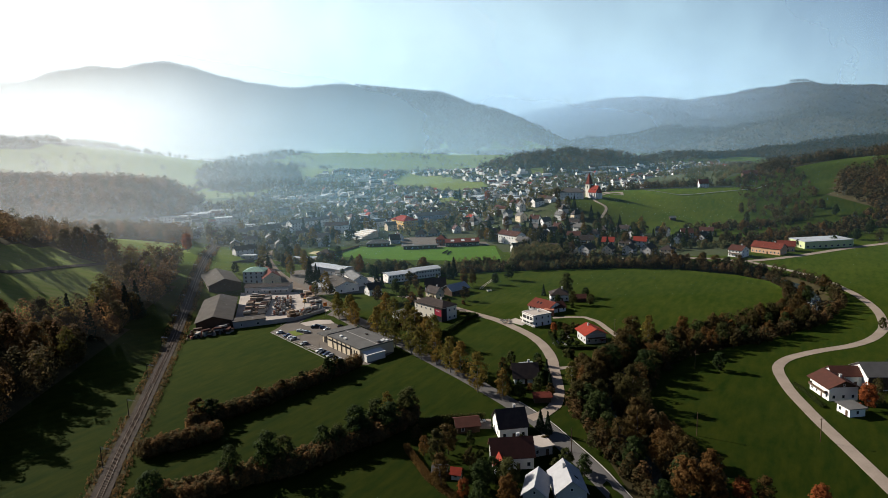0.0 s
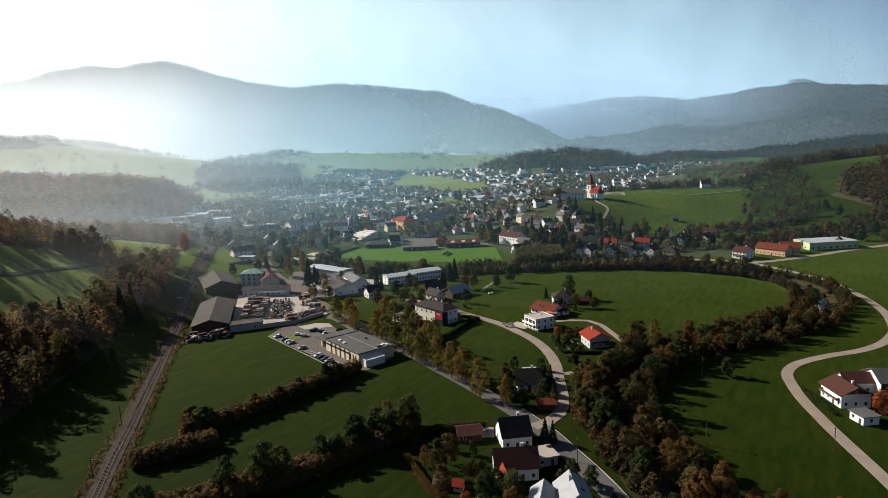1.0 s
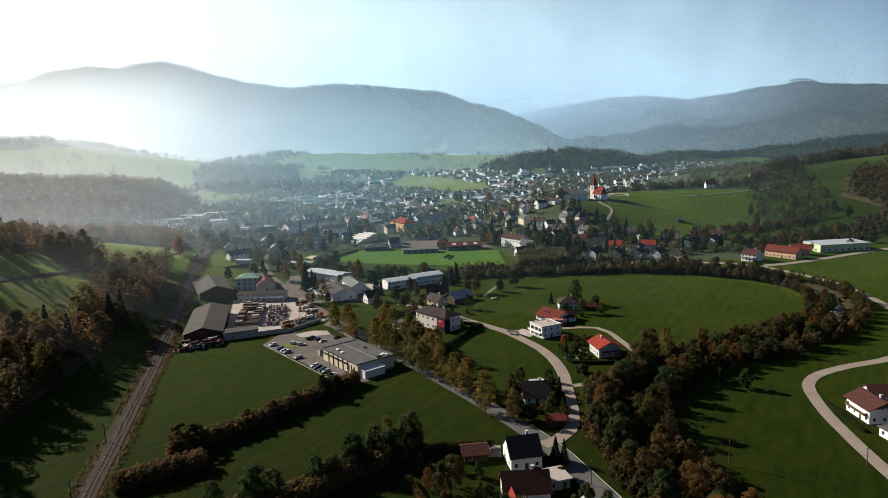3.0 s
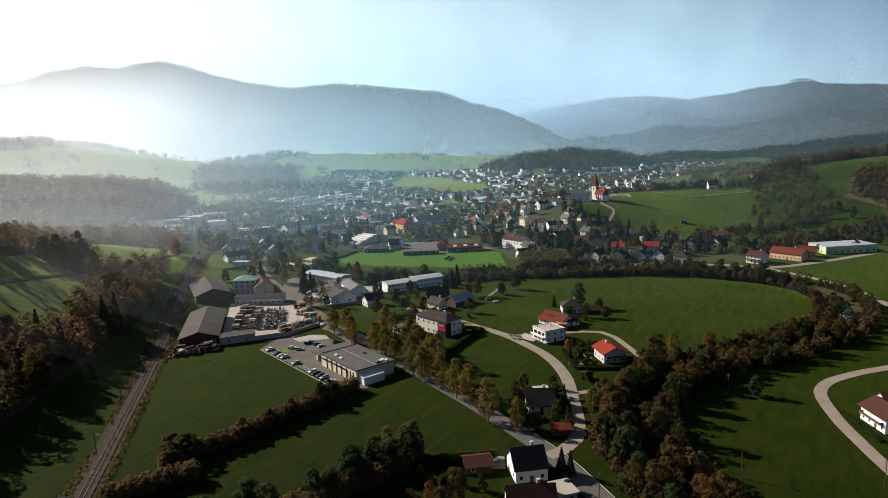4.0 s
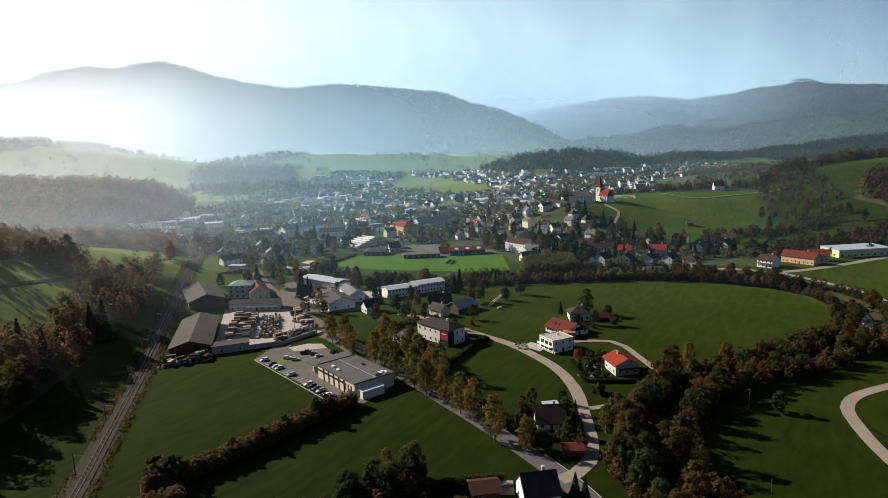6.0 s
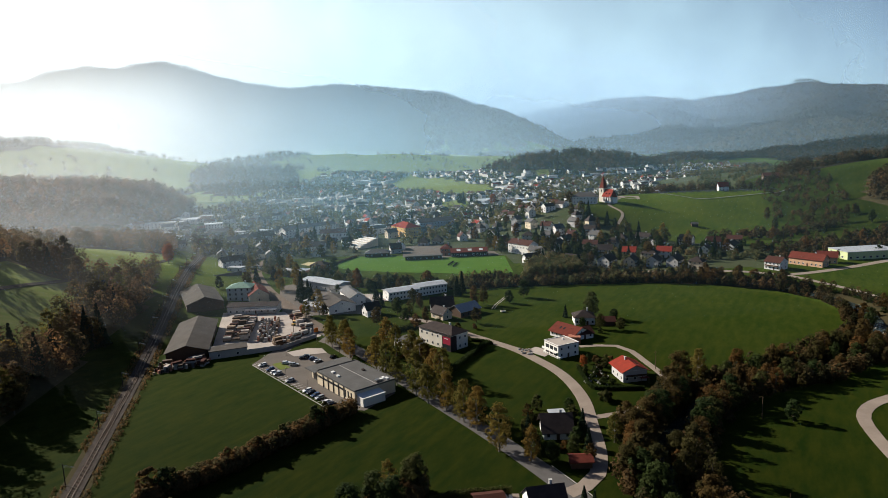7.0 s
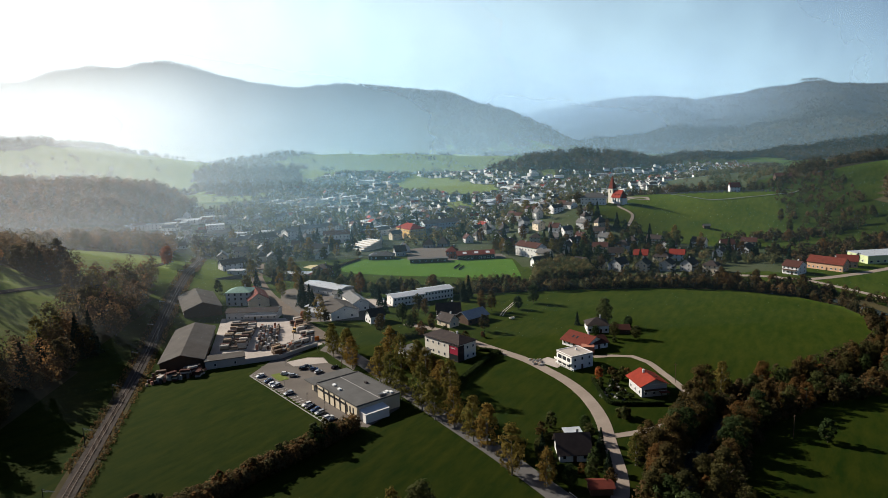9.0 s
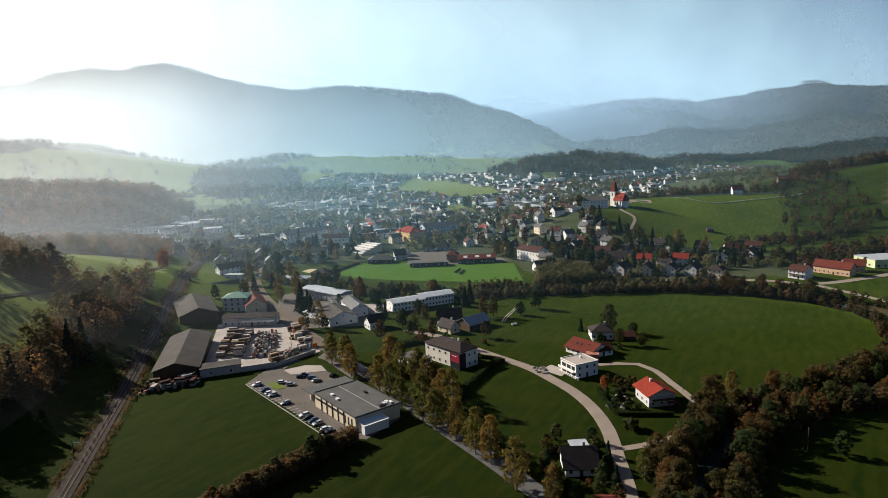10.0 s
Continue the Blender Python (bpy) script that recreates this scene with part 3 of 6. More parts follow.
T = {
    "autumn": [broadleaf("autumn_tree", "broad tree with thin russet and brown autumn leaves", 13, 4.6, 2.5, L_AUTUMN, BARK, seed=1),
               broadleaf("autumn_tree", "broad tree with thin russet and brown autumn leaves", 15, 4.2, 3, L_AUTUMN, BARK, seed=2, clumps=96),
               broadleaf("autumn_tree", "half-bare tree with brown autumn leaves", 12, 4.0, 2.0, L_AUTUMN, BARK, seed=3, n=1900, size=0.28, clumps=76)],
    "green": [broadleaf("green_tree", "leafy tree, still mostly dark green", 11, 4.4, 1.8, L_GREEN, BARK, seed=4),
              broadleaf("green_tree", "leafy tree, still mostly dark green", 13, 4.6, 2.2, L_GREEN, BARK, seed=5)],
    "birch": [broadleaf("birch_tree", "slender roadside tree with yellowing leaves", 14.5, 3.9, 1.8, L_BIRCH, BIRCH, n=2700, size=0.31, clumps=96, shape="tall", seed=6),
              broadleaf("birch_tree", "slender roadside tree with yellowing leaves", 16, 3.8, 2.0, L_BIRCH, BIRCH, n=2700, size=0.31, clumps=104, shape="tall", seed=7)],
    "red": [broadleaf("red_tree", "small tree with glowing orange-red leaves", 8, 2.9, 1.5, L_RED, BARK, n=1900, size=0.28, seed=8)],
    "fir": [conifer("fir_tree", "dark green fir tree", 13, 3.5, 9), conifer("fir_tree", "dark green fir tree", 16, 3.9, 10, 1700)],
    "bush": [bush("bush", "brown-green bush of a field hedge", 3.6, 2.2, L_AUTUMN, 11), bush("bush", "green bush of a field hedge", 3.0, 2.0, L_GREEN, 12)],
    "small": [broadleaf("garden_tree", "small garden tree with dull green leaves", 7, 2.8, 1.0, L_GREEN, BARK, n=1300, size=0.34, clumps=40, seed=13),
              broadleaf("garden_tree", "small garden tree with brown leaves", 8, 3.0, 1.2, L_AUTUMN, BARK, n=1300, size=0.34, clumps=40, seed=14)],
}
used = set()


def plant(kind, x, y, s=1.0, group="", sink=0.0):
    src = random.choice(T[kind])
    z = H(x, y) - sink
    m = Matrix.LocRotScale((x, y, z), Euler((0, 0, random.uniform(0, 6.283))), None)
    if src.name not in used:
        used.add(src.name)
        ob = src
        ob.matrix_basis = m
    else:
        ob = copy_thing(src, m)
    s *= random.uniform(0.82, 1.18)
    ob.scale = (s * random.uniform(0.9, 1.1), s * random.uniform(0.9, 1.1), s)
    if group:
        ob["group"] = group
    return ob


def along(pts, gap, kinds, jitter=1.0, s=1.0, group="", keep=1.0):
    c = spline(pts, 1.0)
    d = 0.0
    for a, b in zip(c, c[1:]):
        d += (b - a).length
        if d >= gap:
            d -= gap * random.uniform(0.8, 1.2)
            if random.random() < keep:
                plant(random.choice(kinds), b.x + random.uniform(-jitter, jitter), b.y + random.uniform(-jitter, jitter), s, group)


# ---- houses ----


def window_mesh(w, h, frame_mat, pane_mat=None):
    """A window in the plane y = 0 that looks to -y: a proud frame with a sunk pane, in one skin."""
    bm = bmesh.new()
    X = w / 2
    rings = []
    for x, z0, z1, y in ((X, 0, h, 0.03), (X + 0.04, -0.05, h, -0.07), (X - 0.09, 0.09, h - 0.09, -0.07), (X - 0.09, 0.09, h - 0.09, -0.01)):
        rings.append([bm.verts.new(p) for p in ((-x, y, z0), (x, y, z0), (x, y, z1), (-x, y, z1))])
    for a, b in zip(rings, rings[1:]):
        for i in range(4):
            bm.faces.new((a[i], a[(i + 1) % 4], b[(i + 1) % 4], b[i]))
    bm.faces.new(rings[-1]).material_index = 1
    me = bpy.data.meshes.new("window")
    bm.to_mesh(me)
    bm.free()
    me.materials.append(frame_mat)
    me.materials.append(pane_mat or GLASS)
    return me


WIN = window_mesh(1.15, 1.4, FRAME_W)
WIN_S = window_mesh(0.8, 1.0, FRAME_W)
WIN_L = window_mesh(2.2, 1.5, FRAME_W)
WIN_D = window_mesh(1.1, 1.5, WOOD_D)


def roof_gable(bm, w, d, h, rise, over, thick=0.22):
    """Two roof plates over a w x d block whose ridge runs along x."""
    k = rise / (d / 2)
    e = over
    for s in (-1, 1):
        lo, hi = (-w / 2 - e, s * (d / 2 + e), h - k * e + thick), (w / 2 + e, s * (d / 2 + e), h - k * e + thick)
        r0, r1 = (w / 2 + e, 0, h + rise + thick), (-w / 2 - e, 0, h + rise + thick)
        slab(bm, [lo, hi, r0, r1] if s < 0 else [lo, r1, r0, hi], thick)


def roof_hip(bm, w, d, h, rise, over, thick=0.2):
    e = over
    X, Y = w / 2 + e, d / 2 + e
    r = max(0.05, w / 2 - d / 2)
    z = h - rise * e / (d / 2) + thick
    c = [bm.verts.new(p) for p in ((-X, -Y, z), (X, -Y, z), (X, Y, z), (-X, Y, z), (-r, 0, h + rise + thick), (r, 0, h + rise + thick))]
    b = [bm.verts.new((v.co.x, v.co.y, z - thick)) for v in c[:4]]
    for f in ((0, 1, 5, 4), (1, 2, 5), (2, 3, 4, 5), (3, 0, 4)):
        bm.faces.new([c[i] for i in f])
    for i in range(4):
        j = (i + 1) % 4
        bm.faces.new((c[i], b[i], b[j], c[j]))
    bm.faces.new(b[::-1])


def house(name, label, w, d, h, rise=3.0, roof="gable", wall=WHITE, tile=R_DARK, over=0.6, rows=None, cols=None, ends=2, win=WIN, chimney=True, door=True, balcony=False, at=None,
          category="house", group="", gable_mat=None, skylights=0, panels=False):
    """A house at the origin, its ridge along x: wall, roof, chimney, windows, door."""
    ob = base(name, label, category, group, at)
    walls = bmesh.new()
    box(walls, -w / 2, w / 2, -d / 2, d / 2, -1.2, h)
    if roof == "gable":
        bm = bmesh.new() if gable_mat else walls
        for s in (-1, 1):
            x0, x1 = s * w / 2, s * (w / 2 - 0.3)
            a = [bm.verts.new((x0, -d / 2, h)), bm.verts.new((x0, d / 2, h)), bm.verts.new((x0, 0, h + rise))]
            b = [bm.verts.new((x1, -d / 2, h)), bm.verts.new((x1, d / 2, h)), bm.verts.new((x1, 0, h + rise))]
            bm.faces.new(a if s > 0 else a[::-1])
            bm.faces.new(b[::-1] if s > 0 else b)
        if gable_mat:
            part("gable", bm, gable_mat, ob)
    part("wall", walls, wall, ob)
    bm = bmesh.new()
    if roof == "gable":
        roof_gable(bm, w, d, h, rise, over)
    elif roof == "hip":
        roof_hip(bm, w, d, h, rise, over)
    else:
        box(bm, -w / 2 - over, w / 2 + over, -d / 2 - over, d / 2 + over, h, h + 0.35)
    rf = part("roof", bm, tile, ob)
    if chimney and roof != "flat":
        cx, cy = w * 0.18, d * 0.08
        part("chimney", boxes((cx - 0.4, cx + 0.4, cy - 0.35, cy + 0.35, h + rise * 0.4, h + rise + 1.0), (cx - 0.5, cx + 0.5, cy - 0.45, cy + 0.45, h + rise + 1.0, h + rise + 1.12)), PALE, rf)
    k = rise / (d / 2)
    for i in range(skylights):
        x = (i - (skylights - 1) / 2) * 2.6 - w * 0.12
        bm = bmesh.new()
        slab(bm, [(x - 0.5, -d * 0.33, h + rise - k * d * 0.33 + 0.3), (x + 0.5, -d * 0.33, h + rise - k * d * 0.33 + 0.3), (x + 0.5, -d * 0.2, h + rise - k * d * 0.2 + 0.3), (x - 0.5, -d * 0.2, h + rise - k * d * 0.2 + 0.3)], 0.08)
        part("skylight", bm, GLASS, rf, "dark roof window")
    rows = rows if rows is not None else max(1, int(h / 2.8))
    cols = cols or max(2, int(w / 3.2))
    for r in range(rows):
        z = 0.95 + r * (h / rows)
        for s in (-1, 1):
            for c in range(cols):
                x = (c + 0.5 - cols / 2) * (w / cols)
                if door and r == 0 and c == cols // 2 and s < 0:
                    continue
                part("window", win, None, ob, at=pose(x, s * d / 2, z, 0, 0, 0 if s < 0 else 180))
            for c in range(ends):
                y = (c + 0.5 - ends / 2) * (d / max(1, ends))
                part("window", win, None, ob, at=pose(s * w / 2, y, z, 0, 0, 90 if s > 0 else -90))
    if roof == "gable" and rise > 2.4 and ends:
        for s in (-1, 1):
            part("window", WIN_S, None, ob, "small attic window", at=pose(s * w / 2, 0, h + 0.3, 0, 0, 90 if s > 0 else -90))
    if door:
        x = (cols // 2 + 0.5 - cols / 2) * (w / cols)
        dr = part("door", boxes((x - 0.55, x + 0.55, -d / 2 - 0.06, -d / 2 + 0.02, 0, 2.1), (x - 0.8, x + 0.8, -d / 2 - 0.8, -d / 2, -0.4, 0.0)), WOOD_D, ob, "dark wooden front door")
        part("handle", boxes((x + 0.38, x + 0.46, -d / 2 - 0.12, -d / 2 - 0.06, 0.95, 1.1)), STEEL, dr)
    if balcony:
        b = part("balcony", boxes((-w * 0.42, w * 0.42, -d / 2 - 1.3, -d / 2, 2.65, 2.8)), CONCRETE, ob)
        part("railing", boxes((-w * 0.42, w * 0.42, -d / 2 - 1.32, -d / 2 - 1.24, 2.8, 3.7), (-w * 0.42, -w * 0.42 + 0.08, -d / 2 - 1.24, -d / 2, 2.8, 3.7), (w * 0.42 - 0.08, w * 0.42, -d / 2 - 1.24, -d / 2, 2.8, 3.7)), WOOD_D, b)
    return ob


def stand(x, y, ang, z=None):
    return pose(x, y, H(x, y) if z is None else z, 0, 0, ang)


# ---- cars ----


def car(name, label, paint, at):
    """A hatchback: body, glasshouse, windscreens, lamps, wheels."""
    ob = base(name, label, "car", "cars", at)
    bm = bmesh.new()
    prof = [(-2.1, 0.32), (-2.12, 0.75), (-1.95, 0.95), (-1.0, 1.0), (0.9, 0.98), (1.75, 0.86), (2.08, 0.68), (2.1, 0.32)]
    L0 = [bm.verts.new((x, -0.86, z)) for x, z in prof]
    R0 = [bm.verts.new((x, 0.86, z)) for x, z in prof]
    bm.faces.new(L0[::-1])
    bm.faces.new(R0)
    for i in range(len(prof)):
        j = (i + 1) % len(prof)
        bm.faces.new((L0[i], L0[j], R0[j], R0[i]))
    bmesh.ops.recalc_face_normals(bm, faces=bm.faces)
    bmesh.ops.bevel(bm, geom=bm.edges[:], offset=0.06, segments=1, affect="EDGES")
    body = part("body", bm, paint, ob)
    bm = bmesh.new()
    lo = [(-1.9, -0.8, 0.97), (1.0, -0.8, 0.97), (1.0, 0.8, 0.97), (-1.9, 0.8, 0.97)]
    hi = [(-1.5, -0.62, 1.42), (0.25, -0.62, 1.42), (0.25, 0.62, 1.42), (-1.5, 0.62, 1.42)]
    a, b = [bm.verts.new(p) for p in lo], [bm.verts.new(p) for p in hi]
    for i in range(4):
        j = (i + 1) % 4
        bm.faces.new((a[i], a[j], b[j], b[i]))
    bm.faces.new(b)
    part("windows", bm, GLASS, ob, "dark tinted windows")
    part("roof", boxes((-1.55, 0.3, -0.66, 0.66, 1.4, 1.47)), paint, ob)
    for y in (-0.6, 0.6):
        part("headlight", boxes((2.04, 2.12, y - 0.18, y + 0.18, 0.6, 0.74)), FRAME_W, body)
        part("tail_light", boxes((-2.16, -2.08, y - 0.15, y + 0.15, 0.72, 0.9)), R_RED, body)
    for x in (-1.3, 1.3):
        for y in (-0.84, 0.84):
            bm = bmesh.new()
            tube(bm, (x, y - 0.1, 0.32), (x, y + 0.1, 0.32), 0.32, 0.32, 10)
            wh = part("wheel", bm, RUBBER, ob)
            bm = bmesh.new()
            tube(bm, (x, y - 0.115, 0.32), (x, y + 0.115, 0.32), 0.19, 0.19, 8)
            part("rim", bm, STEEL, wh)
    return ob


PAINT = [mat("car_white", (0.75, 0.75, 0.74), rough=0.25, spec=0.5), mat("car_silver", (0.45, 0.46, 0.47), rough=0.3, metal=0.5, spec=0.5), mat("car_black", (0.015, 0.015, 0.018), rough=0.2, spec=0.5),
         mat("car_blue", (0.03, 0.06, 0.14), rough=0.25, spec=0.5), mat("car_red", (0.3, 0.02, 0.02), rough=0.25, spec=0.5)]
CARS = {}


def park(colour, x, y, ang):
    label = "parked %s hatchback on the asphalt" % ["white", "silver", "black", "dark blue", "red"][colour]
    m = stand(x, y, ang) @ pose(0, 0, 0.06)
    if colour not in CARS:
        CARS[colour] = car("car", label, PAINT[colour], m)
    else:
        copy_thing(CARS[colour], m)

# ---- single buildings ----


def front(ax, ay, bx, by, d, z=None):
    """The pose and width of a block whose near side runs from a to b and that is d deep."""
    w = math.hypot(bx - ax, by - ay)
    nx, ny = -(by - ay) / w, (bx - ax) / w
    x, y = (ax + bx) / 2 + nx * d / 2, (ay + by) / 2 + ny * d / 2
    return stand(x, y, math.degrees(math.atan2(by - ay, bx - ax)), z), w


def build(name, label, ax, ay, bx, by, d, h, **k):
    m, w = front(ax, ay, bx, by, d)
    return house(name, label, w, d, h, at=m, **k)


def supermarket():
    m, w = front(-43.5, 333.0, -20.0, 298.5, 19.5)
    ob = base("supermarket", "low supermarket with a flat grey roof and cream walls", "shop", at=m)
    part("wall", boxes((-w / 2 + 10, w / 2, -9.75, 9.75, -0.5, 5.4), (-w / 2 + 1.5, -w / 2 + 10, -8, 9.75, -0.5, 4.6)), CREAM, ob)
    rf = part("roof", boxes((-w / 2 + 9.4, w / 2 + 0.2, -9.95, 9.95, 5.4, 5.7), (-w / 2 + 9.4, w / 2 + 0.2, -9.95, -9.65, 5.7, 6.0), (-w / 2 + 9.4, w / 2 + 0.2, 9.65, 9.95, 5.7, 6.0),
                            (w / 2 - 0.1, w / 2 + 0.2, -9.65, 9.65, 5.7, 6.0), (-w / 2 + 9.4, -w / 2 + 9.7, -9.65, 9.65, 5.7, 6.0)), R_FLAT, ob)
    part("canopy", boxes((-w / 2, -w / 2 + 9.4, -10.6, 9.95, 4.6, 5.0)), R_FLAT, ob, "lower flat canopy roof over the entrance")
    part("seam", boxes((-w / 2 + 9.8, w / 2, 1.0, 1.25, 5.7, 5.76)), CONCRETE, rf, "pale seam across the roof")
    for x, y in ((-4, -5.5), (1.5, -6.2), (w / 2 - 4, 6.6), (w / 2 - 2.6, 7.4), (w / 2 - 3.4, 4.6)):
        part("skylight", boxes((x - 0.9, x + 0.9, y - 0.6, y + 0.6, 5.7, 6.25)), FRAME_W, rf, "white roof dome")
    part("ventilation_unit", boxes((w / 2 - 3.2, w / 2 - 1.6, 1.8, 3.8, 5.7, 6.7)), STEEL, rf)
    part("ventilation_unit", boxes((2, 3.6, 5.0, 6.0, 5.7, 6.3)), R_DARK, rf)
    for i in range(5):
        x = -w / 2 + 11.4 + i * 4.4
        part("window", boxes((x, x + 3.9, -9.82, -9.7, 3.4, 4.3)), GLASS, ob, "dark strip window")
        part("pillar", boxes((x + 4.0, x + 4.3, -10.0, -9.75, -0.2, 5.4)), R_DARK, ob)
    for i in range(3):
        x = w / 2 - 8 + i * 2.4
        part("window", boxes((x, x + 0.9, -9.82, -9.7, 1.2, 4.2)), GLASS, ob)
    part("door", boxes((-w / 2 + 3, -w / 2 + 8, -8.1, -7.98, 0, 3.4)), GLASS, ob, "glazed entrance under the canopy")
    m2 = m @ pose(w / 2 + 2.4, -3.6, 0)
    lb = base("delivery_bay", "white delivery bay with a slanting white roof", "shed", at=m2)
    part("wall", boxes((-2.3, 2.3, -5.2, 5.2, -0.4, 3.4)), WHITE, lb)
    bm = bmesh.new()
    slab(bm, [(-2.5, -5.4, 4.2), (2.5, -5.4, 3.6), (2.5, 5.4, 3.6), (-2.5, 5.4, 4.2)], 0.25)
    part("roof", bm, WHITE, lb)


supermarket()
plot("pavement_parking", [(-72.5, 355), (-62, 387), (-46, 381), (-40, 399), (-24, 364), (-26, 342), (-19, 330), (-4, 308), (-16, 292), (-28, 297)], LOT, "grey asphalt car park of the supermarket")
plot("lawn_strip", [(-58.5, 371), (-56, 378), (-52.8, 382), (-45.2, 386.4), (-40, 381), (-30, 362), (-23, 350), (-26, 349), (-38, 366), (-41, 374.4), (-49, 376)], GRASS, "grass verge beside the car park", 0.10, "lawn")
plot("paved_island", [(-62.8, 353.8), (-58.4, 356), (-53.2, 347.2), (-57.4, 345)], MEADOW, "planted island in the car park", 0.14, "lawn")
plot("gravel_pad", [(-58.3, 370.4), (-49, 375.2), (-41.4, 373.6), (-38, 366.2), (-53.9, 363.5)], YARD, "pale gravel parking pad beside the entrance", 0.12, "pavement")
for i in range(27):
    k = i / 26
    x, y = -72 + 41 * k, 354.5 - 57.5 * k
    tagged(part("stall_line", boxes((0, 5.0, -0.07, 0.07, 0.05, 0.075)), LINE, at=pose(x, y, 0, 0, 0, 35.5)), "white line between two parking bays", "line", "parking lines", "structure")
tagged(part("kerb", boxes((0, 71, -0.15, 0.15, -0.2, 0.2)), CONCRETE, at=pose(-72.3, 354.2, 0, 0, 0, -54.5)), "pale kerb along the car park", "kerb", "", "structure")
for c, k in zip((0, 3, 0, 1, 1, 0, 2, 3, 1, 0, 2), (0.07, 0.19, 0.26, 0.3, 0.47, 0.7, 0.745, 0.8, 0.85, 0.94, 0.985)):
    park(c, -72 + 41 * k + 2.2, 354.5 - 57.5 * k + 1.6, 35.5 + random.choice((0, 180)))
for c, x, y, a in ((0, -56, 353, 0), (1, -51.8, 350, 0), (2, -47, 361, 10), (3, -43.6, 357, 10), (2, -48.7, 359, 10), (1, -41, 353, 40), (2, -34, 358, 60), (0, -62, 452, 110)):
    park(c, x, y, a)
sg = base("sign_pylon", "tall thin pole with an orange square sign", "sign", at=stand(-44.6, 381.5, 30))
bm = bmesh.new()
tube(bm, (0, 0, -0.3), (0, 0, 8), 0.16, 0.12, 8)
part("pole", bm, STEEL, sg)
part("panel", boxes((-1.1, 1.1, -0.12, 0.12, 6.6, 8.8)), mat("orange_panel", (0.6, 0.16, 0.02), (0.5, 0.14, 0.02), 0.5), sg, "orange sign panel")

# timber yard
build("timber_hall", "long dark timber hall with a fibre cement roof", -97, 369, -107.3, 425.6, 19.5, 4.6, rise=3.0, wall=WOOD_D, tile=R_ETERNIT, over=0.9, chimney=False, door=False, win=WIN_D, cols=6, ends=0, category="hall")
build("timber_hall", "wide hall with a dark gabled roof beside the railway", -113, 464, -130, 506, 22, 4.2, rise=4.0, wall=WOOD_D, tile=R_ETERNIT, chimney=False, door=False, cols=5, ends=0, category="hall")
build("green_roof_house", "three-storey pale house with a green hipped roof", -117, 489, -101, 488, 13, 9.0, rise=2.4, roof="hip", wall=PALE, tile=R_GREEN, cols=4, ends=3, win=WIN_D)
build("red_roof_hall", "low hall with a red gabled roof", -88, 484, -96, 508, 13, 5.0, rise=4.2, wall=CREAM, tile=R_OLDRED, ends=1, chimney=False)
build("yard_building", "low yard building with a dark roof and open bays", -108, 453, -77, 450.5, 11, 4.8, rise=1.3, wall=PALE, tile=R_DARK, cols=8, rows=1, chimney=False)
yc = base("canopy_roof", "long pale flat canopy over open yard bays", "canopy", at=front(-96, 450, -77.5, 448, 4)[0])
part("roof", boxes((-9.5, 9.5, -2.2, 2.6, 3.1, 3.35)), FRAME_W, yc, "white sheet roof")
part("fascia", boxes((-9.6, 9.6, -2.32, -2.2, 2.75, 3.6)), FRAME_W, yc, "bright white fascia board")
# dark sheet put in for the shaded openings under the canopy
part("back_wall", boxes((-9.4, 9.4, 1.6, 1.75, -0.3, 3.1)), R_DARK, yc, "dark sheet for the shade inside the bays")
for i in range(5):
    part("post", boxes((-9.2 + i * 4.55, -9.0 + i * 4.55, -2.0, -1.8, -0.3, 3.0)), STEEL, yc)
build("boundary_shed", "flat grey shed built into the yard wall", -95.5, 366, -78, 371, 8.5, 3.8, roof="flat", wall=CONCRETE, tile=R_ETERNIT, over=0.3, door=False, cols=2, rows=1, ends=0, chimney=False, category="shed")
tagged(part("yard_wall", boxes((0, 16, -0.15, 0.15, -0.4, 2.6)), CONCRETE, at=pose(-78, 371, 0, 0, 0, 17)), "grey concrete wall round the timber yard", "wall", "", "structure")
tagged(part("yard_wall_end", boxes((0, 24, -0.15, 0.15, -0.4, 2.0)), CONCRETE, at=pose(-62.7, 375.7, 0, 0, 0, 47)), "grey concrete wall round the timber yard", "wall", "", "structure")
plot("pavement_yard", [(-96, 366), (-62, 376), (-44, 396), (-52, 420), (-72, 452), (-112, 458), (-106, 424)], YARD, "pale concrete surface of the timber yard", 0.07)


